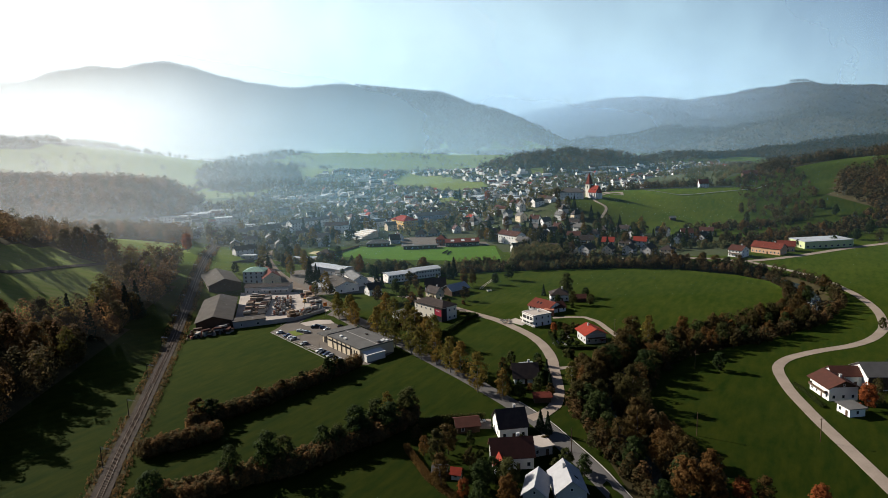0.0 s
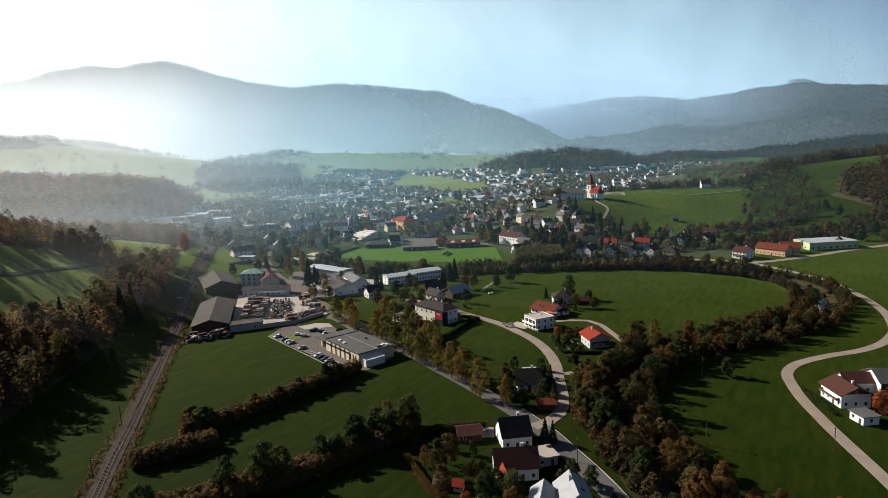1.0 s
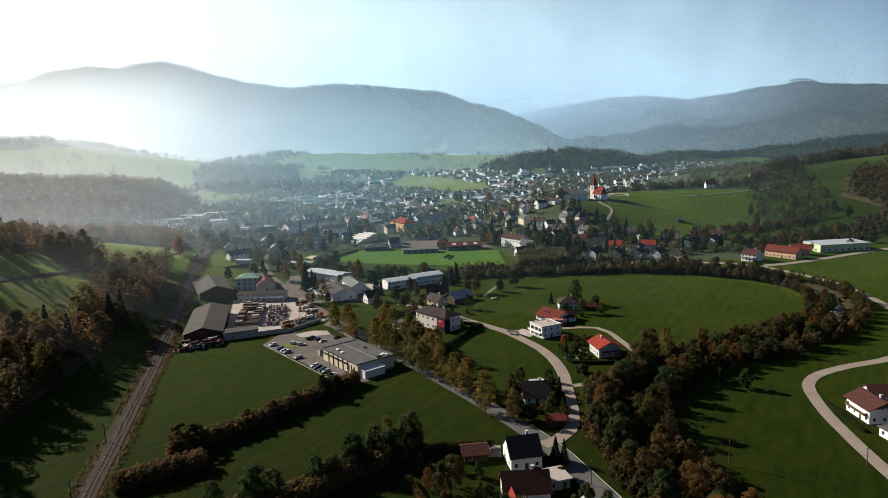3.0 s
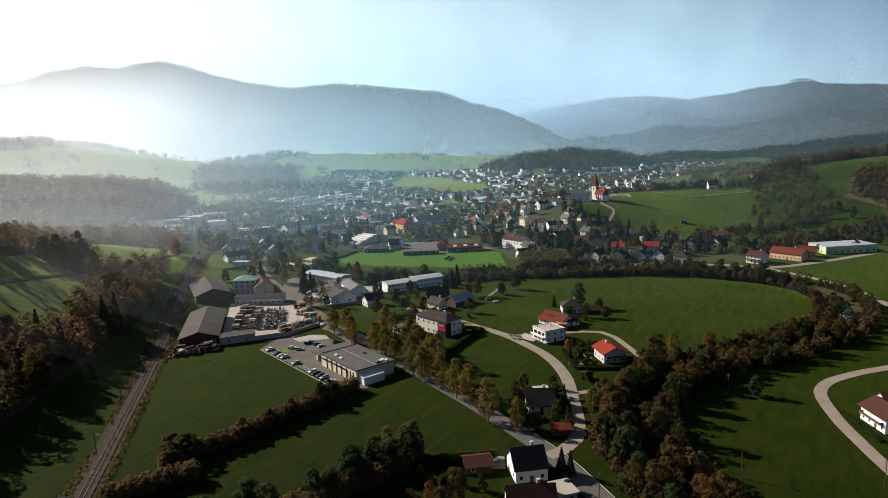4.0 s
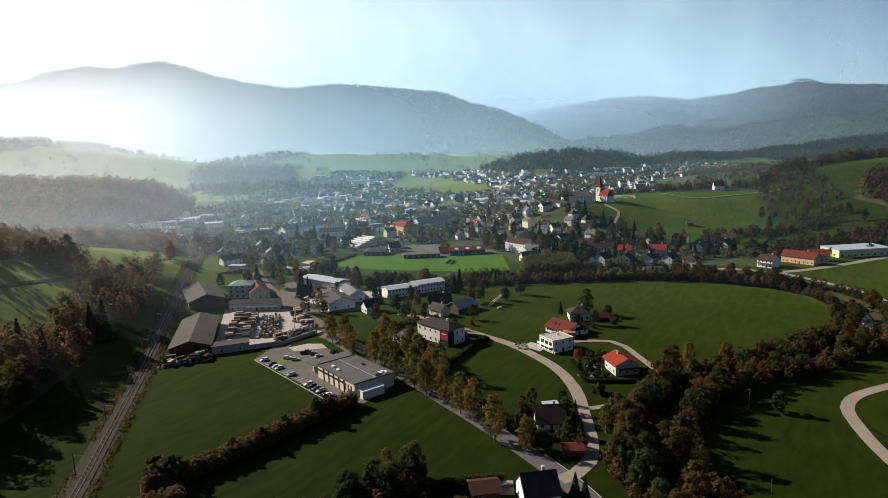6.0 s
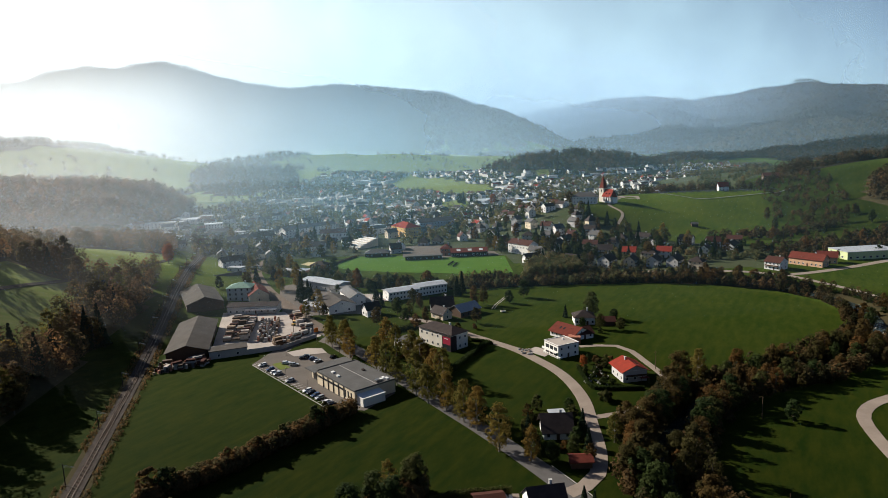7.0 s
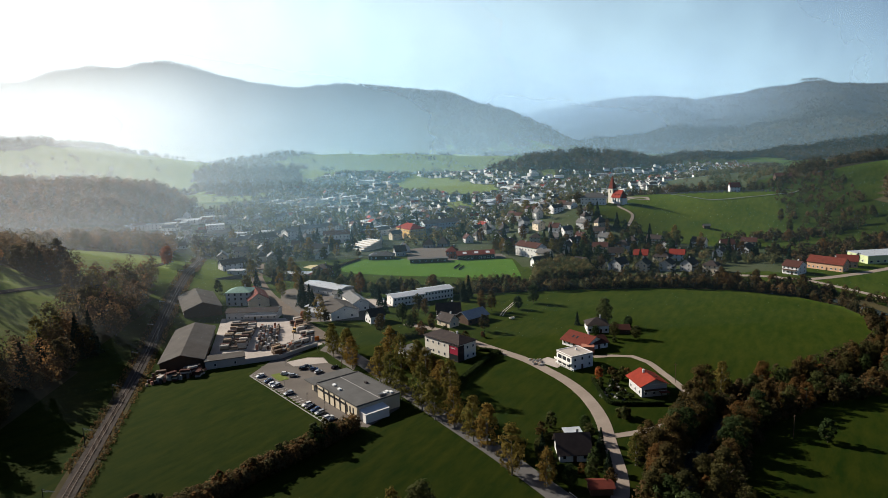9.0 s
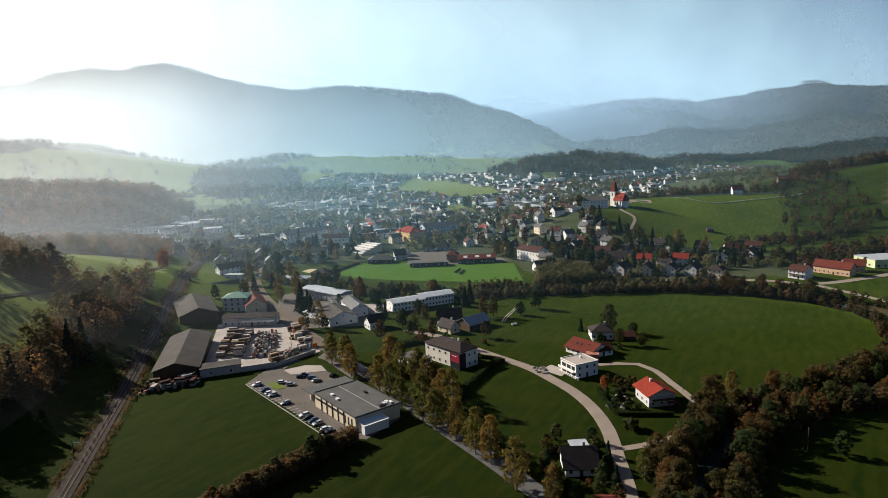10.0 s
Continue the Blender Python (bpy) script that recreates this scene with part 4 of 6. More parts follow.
def stack(x, y, a, kind):
    """A stack of stored goods, or a pallet with a wrapped load."""
    rng = random.Random(int(x * 31 + y * 17))
    if kind == "timber":
        ob = base("timber_stack", "stack of brown timber packs in the yard", "timber", "yard goods", stand(x, y, a))
        for i in range(rng.randint(2, 5)):
            part("pack", boxes((-2.1 + rng.uniform(-0.2, 0.2), 2.1, -1.0 + rng.uniform(0, 0.15), 1.0, 0.1 + i * 0.9, 0.95 + i * 0.9)), rng.choice((WOOD_L, WOOD_D, WOOD_D, STONE, R_BROWN, YARD)), ob)
        part("bearer", boxes((-1.2, -1.05, -0.62, 0.62, -0.02, 0.1)), WOOD_L, ob)
        part("bearer", boxes((1.05, 1.2, -0.62, 0.62, -0.02, 0.1)), WOOD_L, ob)
    else:
        ob = base("loaded_pallet", "pallet with a block of building materials", "pallet", "yard goods", stand(x, y, a))
        hh = rng.uniform(0.9, 2.6)
        part("load", boxes((-0.55, 0.55, -0.55, 0.55, 0.15, hh), (-0.45, 0.45, -0.45, 0.5, hh, hh + 0.15)), rng.choice((BRICK, CONCRETE, WOOD_L, STONE, PALE, R_BROWN, WOOD_D, R_GREY) if y > 376 else (BRICK, WOOD_D, WOOD_L, R_BROWN, R_GREY, R_DARK, STONE)), ob)
        part("pallet_base", boxes((-0.6, 0.6, -0.6, -0.45, 0, 0.15), (-0.6, 0.6, -0.07, 0.07, 0, 0.15), (-0.6, 0.6, 0.45, 0.6, 0, 0.15)), WOOD_L, ob)
    return ob


for i in range(16):
    for j in range(3):
        stack(-94 + j * 4.5 - i * 0.2, 395 + i * 2.6, 4, "timber" if random.random() < 0.8 else "pallet")
for i in range(20):
    for j in range(6):
        if random.random() < 0.9:
            stack(-77 + j * 1.9 - i * 0.3 + random.uniform(-0.3, 0.3), 392 + i * 2.2 + random.uniform(-0.3, 0.3), random.uniform(-10, 10), "pallet")
for i in range(16):
    for j in range(3):
        if random.random() < 0.85:
            k = i / 15
            stack(-64 + 12 * k - j * 1.8, 380 + 22 * k + j * 1.7 + random.uniform(-0.4, 0.4), 40, "pallet" if random.random() < 0.8 else "timber")
for i in range(10):
    for j in range(2):
        stack(-50 - i * 1.6 - j * 2.2, 402 + i * 4.2, 25, random.choice(("pallet", "timber", "pallet")))
build("red_wing", "low wing with a dark red roof behind the brick annex", 88.5, 362.5, 98, 365, 9, 2.8, rise=2.4, wall=WHITE, tile=R_BROWN, over=0.7, cols=3, ends=0, rows=1, chimney=False, category="house")
for i in range(230):
    x, y = random.uniform(-117, -95), random.uniform(347, 371)
    if abs(y - 351.5 - (x + 120) * 0.5) < 5.2:
        stack(x, y, random.uniform(0, 90), "pallet" if random.random() < 0.8 else "timber")

# shop house with the dark red glass corner, and what stands by it
build("shop_house", "two-storey pale house with a dark hipped roof", 9.0, 376.0, 24.2, 356.6, 11, 8.4, rise=2.4, roof="hip", wall=IVORY, tile=R_DARK, over=0.7, cols=6, rows=2, ends=3, door=False, category="shop")
rb = base("glass_corner", "dark red glazed box projecting from the shop house", "shop front", at=front(19.4, 361.0, 24.0, 355.2, 4)[0])
part("frame", boxes((-3.1, 3.1, -2.1, 2.0, -0.3, 0.4), (-3.1, 3.1, -2.1, 2.0, 3.0, 3.3), (-3.1, -2.9, -2.1, 2.0, 0.4, 7.2), (2.9, 3.1, -2.1, 2.0, 0.4, 7.2), (-3.1, 3.1, -2.1, 2.0, 7.2, 7.5)), R_DARK, rb)
part("panel", boxes((-2.9, 2.9, -2.02, 1.9, 3.3, 7.2)), MAROON, rb, "dark red panel")
part("pane", boxes((-2.9, 2.9, -2.0, 1.9, 0.4, 3.0)), GLASS, rb)
part("lettering", boxes((-1.6, 1.2, -2.06, -2.02, 6.0, 6.35)), FRAME_W, rb)
build("shop_annex", "low white annex with a flat roof", -4.5, 372, 4.5, 361.2, 9, 3.2, roof="flat", wall=WHITE, tile=R_FLAT, over=0.3, cols=4, rows=1, chimney=False, door=False, category="annex")
build("wooden_shed", "low shed with a dark gabled roof", 0, 355, 10.5, 338, 9, 2.4, rise=2.2, wall=WOOD_D, tile=R_DARK, cols=2, ends=0, chimney=False, door=False, category="shed")

# farm behind
build("farmhouse", "old farmhouse with a steep dark roof and white gable", 18.5, 428, 32, 428.5, 9, 4.2, rise=5.0, wall=WHITE, tile=R_DARK, cols=3, ends=2)
build("barn", "long dark barn with a grey roof", 34.8, 415, 47.5, 424, 11, 3.6, rise=3.2, wall=WOOD_D, tile=R_PALE, cols=4, ends=0, chimney=False, win=WIN_D, category="barn")
build("small_house", "small white gabled house", 17.6, 420.5, 24, 412, 7, 3.6, rise=3.2, wall=CREAM, tile=R_DARK, cols=2, ends=1)

# apartment block
build("apartment_block", "long two-storey pale block with a grey roof and balconies", -7.0, 464, 13, 472, 12, 5.8, rise=1.2, wall=WHITE, tile=R_METAL, cols=9, rows=2, ends=1, door=False, win=WIN, chimney=False, category="apartment block")
build("apartment_block", "long two-storey pale block with a grey roof and balconies", 13.1, 474, 32, 481.5, 12, 6.2, rise=1.2, wall=WHITE, tile=R_METAL, cols=9, rows=2, ends=1, door=False, win=WIN, chimney=False, category="apartment block")
plot("pavement_workshops", [(-74, 452), (-62, 440), (-24, 438), (-12, 446), (-14, 462), (-24, 488), (-40, 516), (-66, 540), (-88, 528), (-84, 500)], LOT, "grey asphalt yard round the workshops", 0.05)
plot("pavement_forecourt", [(-74, 560), (-62, 590), (-96, 604), (-112, 590), (-104, 560)], LOT, "grey asphalt forecourt beside the main road", 0.05)
build("roadside_shop", "low shop with pale flat canopies beside the main road", -96, 582, -76, 574, 10, 3.6, roof="flat", wall=IVORY, tile=R_METAL, over=0.6, cols=5, ends=2, rows=1, chimney=False, door=False, win=WIN_L, category="shop")
build("roadside_house", "dark two-storey house with a hipped roof", -72, 576, -60, 571, 11, 6.0, rise=2.6, roof="hip", wall=R_OLDRED, tile=R_DARK, cols=4, ends=3)
build("workshop_annex", "low flat annex with a pale roof beside the workshop", -60, 452, -46, 444, 8, 3.0, roof="flat", wall=WHITE, tile=R_METAL, over=0.3, cols=3, ends=2, rows=1, chimney=False, door=False, category="annex")
build("workshop_annex", "low flat annex with a dark roof behind the workshop", -47, 488, -33, 490, 10, 4.2, roof="flat", wall=PALE, tile=R_FLAT, over=0.3, cols=4, ends=2, rows=1, chimney=False, door=False, category="annex")
build("white_shed", "small white flat-roofed building on the meadow", -142, 590, -129, 586, 7, 3.4, roof="flat", wall=WHITE, tile=R_METAL, over=0.2, cols=2, ends=1, rows=1, chimney=False, door=False, category="shed")
tagged(part("field_wall", boxes((0, 38, -0.15, 0.15, -2, 4.4)), R_FLAT, at=pose(-157, 552, 0, 0, 0, 37)), "low dark wall along the meadow", "wall", "", "structure")
plot("court", [(-30, 490), (-14, 488), (-8, 467), (-20, 461.5)], YARD, "pale paved court beside the block", 0.06)

# workshops by the main road
build("workshop", "white workshop with a wide grey gabled roof", -28, 446, -37, 468, 17, 4.8, rise=3.0, wall=WHITE, tile=R_ETERNIT, cols=6, rows=1, ends=2, door=False, chimney=False, category="workshop")
build("workshop", "white workshop with a grey roof", -22.5, 461, -31, 485, 10, 5.2, rise=2.6, wall=WHITE, tile=R_GREY, cols=3, ends=2, chimney=False, category="workshop")
build("workshop", "long low hall with a pale sheet metal roof", -72, 524, -44, 498, 13, 5.0, rise=1.2, wall=PALE, tile=R_METAL, cols=8, rows=1, ends=2, door=False, chimney=False, category="workshop")
build("workshop", "long low hall with a pale sheet metal roof", -62, 464, -49, 449, 12, 3.6, rise=1.0, wall=WHITE, tile=R_METAL, cols=6, rows=1, ends=2, door=False, chimney=False, category="workshop")
build("house", "small house with a dark roof", -20, 428, -12, 432, 8, 4.6, rise=3.4, wall=WHITE, tile=R_DARK)

# houses by the side road
build("modern_house", "white cube house with a flat grey roof", 72.3, 336.5, 83.3, 341, 11, 6.0, roof="flat", wall=WHITE, tile=YARD, over=0.15, cols=3, ends=0, rows=2)
mh = bpy.data.objects["modern_house"]
part("parapet", boxes((-6.1, 6.1, -5.7, -5.4, 6.35, 6.6), (-6.1, 6.1, 5.4, 5.7, 6.35, 6.6), (-6.1, -5.8, -5.4, 5.4, 6.35, 6.6), (5.8, 6.1, -5.4, 5.4, 6.35, 6.6)), WHITE, mh)
for a, b in ((-4.6, -2.4), (-1.6, 1.0), (1.8, 4.4)):
    part("window", boxes((-6.02, -5.9, a, b, 0.5, 2.5)), GLASS, mh, "tall dark terrace window")
    part("window", boxes((-6.02, -5.9, a, b, 3.5, 5.2)), GLASS, mh, "wide dark upper window")
bl = part("balcony", boxes((-7.4, -5.94, -5.5, 5.5, 2.9, 3.1)), WHITE, mh)
part("railing", boxes((-7.4, -7.28, -5.5, 5.5, 3.1, 3.9)), WHITE, bl)
part("chimney", boxes((1.5, 2.2, 1.0, 1.7, 6.35, 7.3)), WHITE, mh)
tc = base("terrace", "white raised terrace with a row of posts", "terrace", at=front(67.5, 347, 72.8, 334.8, 2.2)[0])
part("deck", boxes((-6.5, 6.5, -1.1, 1.1, 0.9, 1.1)), WHITE, tc)
for i in range(10):
    part("post", boxes((-6.4 + i * 1.4, -6.2 + i * 1.4, -1.0, -0.8, -0.3, 0.9)), FRAME_W, tc)
build("red_roof_house", "house with a bright red gabled roof and grey gable", 102.0, 304, 101.0, 315.5, 10.6, 5.0, rise=2.4, wall=PALE, tile=R_RED, over=1.1, cols=3, ends=3, balcony=False, skylights=1)
rh = [o for o in bpy.data.objects if o.name.startswith("red_roof_house")][-1]
bl = part("balcony", boxes((-7.0, -5.78, -4.6, 4.6, 2.55, 2.7)), WHITE, rh)
part("railing", boxes((-7.0, -6.9, -4.6, 4.6, 2.7, 3.6)), WOOD_D, bl, "dark wooden railing")
part("trim", boxes((-5.83, -5.76, -5.3, 5.3, 4.85, 5.05)), FRAME_W, rh, "white band under the gable")
part("porch_roof", boxes((-8.6, -5.78, -5.2, -1.5, 2.2, 2.35)), R_OLDRED, rh)
for y in (-5.0, -1.8):
    part("post", boxes((-8.5, -8.35, y, y + 0.15, -0.3, 2.2)), WOOD_D, rh)
build("red_roof_house", "long low house with a red gabled roof and brick end", 77.5, 373.5, 86.0, 360.4, 13, 2.9, rise=3.2, wall=WHITE, tile=R_OLDRED, over=0.9, cols=5, ends=1, skylights=2)
tagged(part("brick_annex", boxes((-3, 3, -2.5, 2.5, -0.4, 3.4)), BRICK, at=stand(86.5, 359.5, -15)), "red brick annex without plaster", "annex")
build("old_house", "white house with a dark hipped roof", 95, 389, 106, 387.5, 10, 4.2, rise=2.8, roof="hip", wall=WHITE, tile=R_DARK, cols=4, ends=2)
build("shed", "low outbuilding with a brown roof", 107, 385, 116, 384, 6, 2.4, rise=1.8, wall=WOOD_D, tile=R_BROWN, cols=2, ends=0, chimney=False, category="shed")
build("dark_house", "house with a dark tiled gabled roof", 47.0, 257.2, 56.8, 256.4, 10.0, 3.2, rise=4.3, over=0.9, wall=WHITE, tile=R_DARK, cols=3, ends=2)
build("carport", "flat white carport beside the house", 53, 270, 58, 270, 5, 2.6, roof="flat", wall=WOOD_D, tile=R_METAL, cols=1, ends=0, rows=1, door=False, chimney=False, category="carport")
build("red_carport", "low carport with a dark red roof", 51, 236.5, 57.5, 236, 5, 2.5, rise=1.0, wall=WOOD_D, tile=R_OLDRED, cols=1, ends=0, rows=0, door=False, chimney=False, category="carport")
park(0, 27.5, 222.5, 10)
plot("forecourt", [(22, 218), (31, 217), (32, 225), (24, 226)], PALE_ROAD, "pale paved forecourt beside the garage", 0.05)
plot("building_site", [(60, 351), (66, 356), (72.5, 347), (67, 341)], YARD, "pale gravel patch beside the road", 0.12)

# near houses at the main road
build("white_house", "white house with a steep black roof and gable balcony", 32.5, 207.5, 42.5, 208.3, 10.5, 4.4, rise=4.6, wall=WHITE, tile=R_DARK, over=0.5, cols=3, ends=2)
build("garage", "low brown garage with a flat dark roof", 18.5, 214.5, 26.5, 215, 8, 2.6, rise=1.6, wall=WOOD_D, tile=R_BROWN, cols=2, ends=0, rows=1, chimney=False, category="garage")
build("maroon_roof_house", "house with a dark red gabled roof and dormer", 27, 187.5, 40, 187, 9.5, 4.4, rise=4.2, wall=WHITE, tile=R_BROWN, cols=4, ends=2)
build("porch", "small white porch with a red gable", 31.5, 184, 31.3, 188.5, 4.2, 3.6, rise=2.0, wall=WHITE, tile=R_RED, cols=1, ends=1, rows=1, chimney=False, door=False, category="porch")
build("garage", "flat garage with a pale gravel roof", 41, 194, 48, 195.5, 7, 3.0, roof="flat", wall=CONCRETE, tile=YARD, cols=2, ends=0, rows=1, chimney=False, category="garage")
build("grey_roof_house", "large house with a pale grey gabled roof", 50.4, 165, 51.2, 177.5, 8.6, 4.0, rise=3.5, wall=PALE, tile=R_PALE, cols=4, ends=2, skylights=1)
build("grey_roof_wing", "wing with a pale grey gabled roof", 38.6, 164.6, 42.0, 174.5, 6.6, 3.8, rise=2.7, wall=PALE, tile=R_PALE, cols=3, ends=2, chimney=False, category="house")
build("summer_house", "tiny garden shed with a grey roof", 8, 186, 12, 185, 3.5, 2.3, rise=1.2, wall=WOOD_D, tile=R_GREY, cols=1, ends=0, rows=1, chimney=False, door=False, category="shed")
build("summer_house", "tiny garden shed with a red roof", 13.5, 184, 16, 183, 3, 2.2, rise=1.2, wall=WHITE, tile=R_RED, cols=1, ends=0, rows=1, chimney=False, door=False, category="shed")

# farm by the country road
build("balcony_house", "white house with balconies and a dark red roof", 161.9, 233.6, 161.0, 220.9, 11, 5.4, rise=2.6, wall=WHITE, gable_mat=WOOD_D, tile=R_BROWN, over=1.0, cols=4, ends=3, balcony=True)
fb = build("barn", "white barn with a long grey roof", 182, 228, 205, 224, 13, 6.0, rise=3.4, wall=WHITE, tile=R_GREY, over=0.8, cols=4, ends=1, chimney=False, category="barn")
# dark boards over the whole near wall: timber below, shade above
part("cladding", boxes((-11.7, 11.7, -6.62, -6.5, 0.3, 5.9)), WOOD_D, fb, "dark boards for low timber and the wall's shade")
build("barn_wing", "dark red roofed wing between house and barn", 172, 234, 183, 232, 8, 4.6, rise=2.6, wall=WHITE, tile=R_BROWN, cols=2, ends=0, chimney=False, category="barn")
build("garage", "white garage with a flat roof", 158.6, 213, 158.9, 206.5, 6, 3.0, roof="flat", wall=WHITE, tile=R_FLAT, cols=2, ends=1, rows=1, chimney=False, category="garage")

# across the river, below the hill
build("farm_row", "long apricot house with a dark red gabled roof", 297, 515, 310, 494.5, 11, 5.2, rise=3.8, wall=PINKISH, tile=R_OLDRED, cols=8, ends=2)
build("farm_row", "apricot wing with a dark red roof", 318, 512, 329, 505, 10, 5.0, rise=3.6, wall=PINKISH, tile=R_OLDRED, cols=4, ends=2)
build("white_house", "white house with a brown gabled roof", 270, 502, 276, 492.5, 12, 5.8, rise=3.2, wall=WHITE, tile=R_BROWN, cols=4, ends=2, balcony=True)
build("lime_hall", "low lime-green commercial hall with a white roof", 345, 516, 389, 517, 22, 6.0, roof="flat", wall=LIME, tile=R_METAL, over=0.3, cols=8, ends=2, rows=1, chimney=False, door=False, win=WIN_L, category="hall")
VILLAS = [(141, 564, 5, "flat"), (152, 552, 8, "hip"), (164, 541, 80, "gable"), (177, 586, 10, "gable"), (210, 639, 0, "hip"), (193, 571, 5, "red"), (181, 535, 85, "gable"), (198, 531, 82, "gable"), (206, 559, 12, "hip"), (232, 609, 80, "gable"), (221, 566, 20, "red"), (213, 527, 84, "gable"), (226, 518, 5, "hip"), (264, 618, 10, "gable"), (256, 565, 78, "gable"), (280, 600, 15, "gable"), (303, 606, 5, "gable"), (284, 576, 80, "gable"), (196, 621, 10, "hip"), (174, 617, 0, "gable"), (146, 626, 85, "gable"), (128, 572, 8, "hip"), (160, 650, 80, "gable"), (190, 672, 0, "gable"), (130, 680, 10, "hip"), (232, 640, 12, "gable")]
for i, (x, y, a, r) in enumerate(VILLAS):
    house("villa", "white two-storey family house with a %s roof" % {"flat": "flat grey", "hip": "dark hipped", "gable": "dark gabled", "red": "red gabled"}[r], random.uniform(10, 13), random.uniform(8.5, 10.5), 5.6,
          rise=random.uniform(2.8, 3.8), roof="gable" if r == "red" else r, wall=random.choice((WHITE, WHITE, PALE, CREAM)), balcony=r == "gable", tile=R_RED if r == "red" else random.choice((R_DARK, R_DARK, R_BROWN, R_DARK)), at=stand(x, y, a - 40 + 14 * math.sin(x * 1.7 + y)), group="villas across the river")

# town landmarks
build("yellow_school", "large yellow building with a red hipped mansard roof", -6, 765, 9, 737, 19, 10.8, rise=4.6, over=0.4, roof="hip", wall=YELLOW, tile=R_RED, cols=9, ends=6, rows=3, chimney=True, door=False, category="school", skylights=0)
build("blue_block", "long grey-blue three-storey block", 26, 775, 66, 790, 14, 11, rise=3.5, wall=PALEBLUE, tile=R_GREY, cols=12, ends=2, rows=3, category="apartment block")
rm = build("red_market", "low market hall with a red roof and white roof lights", 47, 611, 79, 611, 13, 4.2, rise=2.6, wall=R_DARK, tile=R_OLDRED, cols=9, ends=2, rows=1, chimney=False, category="shop", win=WIN_L)
for x in (-9.5, 0.5, 10.5):
    bm = bmesh.new()
    slab(bm, [(x - 1.7, -4.9, 5.14), (x + 1.7, -4.9, 5.14), (x + 1.7, -2.0, 6.3), (x - 1.7, -2.0, 6.3)], 0.1)
    part("roof_light", bm, FRAME_W, rm, "white translucent roof light")
build("red_market", "square red-roofed house beside the market hall", 38, 622, 47, 620, 10, 6.5, rise=3.5, roof="hip", wall=BRICK, tile=R_OLDRED, cols=3, ends=2, category="shop")
build("pavilion", "square dark pavilion with a steep hipped roof", 20, 684, 30, 681, 10, 3.4, rise=5.0, roof="hip", wall=PALE, tile=R_DARK, cols=3, ends=2, rows=1, chimney=False, category="pavilion")
build("pavilion", "square grey pavilion with a steep hipped roof", 34, 688, 44, 685, 10, 3.4, rise=5.4, roof="hip", wall=PALE, tile=R_ETERNIT, cols=3, ends=2, rows=1, chimney=False, category="pavilion")
build("low_shop", "flat-roofed dark shop beside the square", 6, 607, 38, 606, 8, 3.2, roof="flat", wall=WOOD_D, tile=R_FLAT, cols=6, ends=1, rows=1, chimney=False, door=False, category="shop")
build("club_house", "low clubhouse with a grey hipped roof", -30, 632, -8, 630, 11, 3.6, rise=2.8, roof="hip", wall=WOOD_D, tile=R_GREY, cols=5, ends=2, category="clubhouse")
build("row_houses", "long white three-storey row of town houses", -124, 776, -72, 820, 13, 9, rise=3.2, wall=WHITE, tile=R_GREY, cols=16, ends=2, rows=3, door=False, category="apartment block")
build("long_house", "long pale house with a dark hipped roof", -160, 750, -131, 760, 12, 7, rise=4, roof="hip", wall=PALE, tile=R_DARK, cols=8, ends=2, category="house")
build("station_house", "pale house beside the railway with a dark roof", -148, 600, -134, 610, 10, 6, rise=3.4, wall=WHITE, tile=R_DARK, cols=4, ends=2)
build("white_row", "long white modern building at the foot of the woods", -335, 868, -264, 874, 13, 6.5, roof="flat", wall=WHITE, tile=R_METAL, over=0.2, cols=16, ends=2, rows=2, door=False, chimney=False, category="apartment block")
build("white_cube", "white three-storey modern house on the meadow", -232, 850, -212, 856, 13, 9, roof="flat", wall=WHITE, tile=R_METAL, over=0.2, cols=6, ends=3, rows=3, door=False, chimney=False, category="apartment block")
tr = base("terraced_block", "cream terraced building stepping up the bank", "apartment block", at=front(-54, 700, -40, 678, 26)[0])
for i in range(6):
    lv = part("terrace", boxes((-16 + i, 15 - i, -13 + i * 4.2, -13 + i * 4.2 + 5.2, -0.5, 2.0 + i * 1.15)), CREAM, tr)
    part("balustrade", boxes((-16.4 + i, 15.4 - i, -13.6 + i * 4.2, -13.3 + i * 4.2, 1.6 + i * 1.15, 2.6 + i * 1.15)), WHITE, lv)
    part("deck", boxes((-16.4 + i, 15.4 - i, -13.3 + i * 4.2, -9.0 + i * 4.2, 2.0 + i * 1.15, 2.12 + i * 1.15)), WHITE, lv)
plot("sports_ground", [(-50, 612), (-38, 636), (20, 628), (93, 603), (88, 536), (67, 531), (35, 545), (-7, 560), (-40, 577), (-52, 590)], LAWN, "bright green mown sports ground", 0.06, "sports ground")
plot("square", [(4, 622), (5, 680), (38, 690), (50, 640), (88, 632), (90, 612), (40, 612)], LOT, "grey paved square and car park", 0.12)


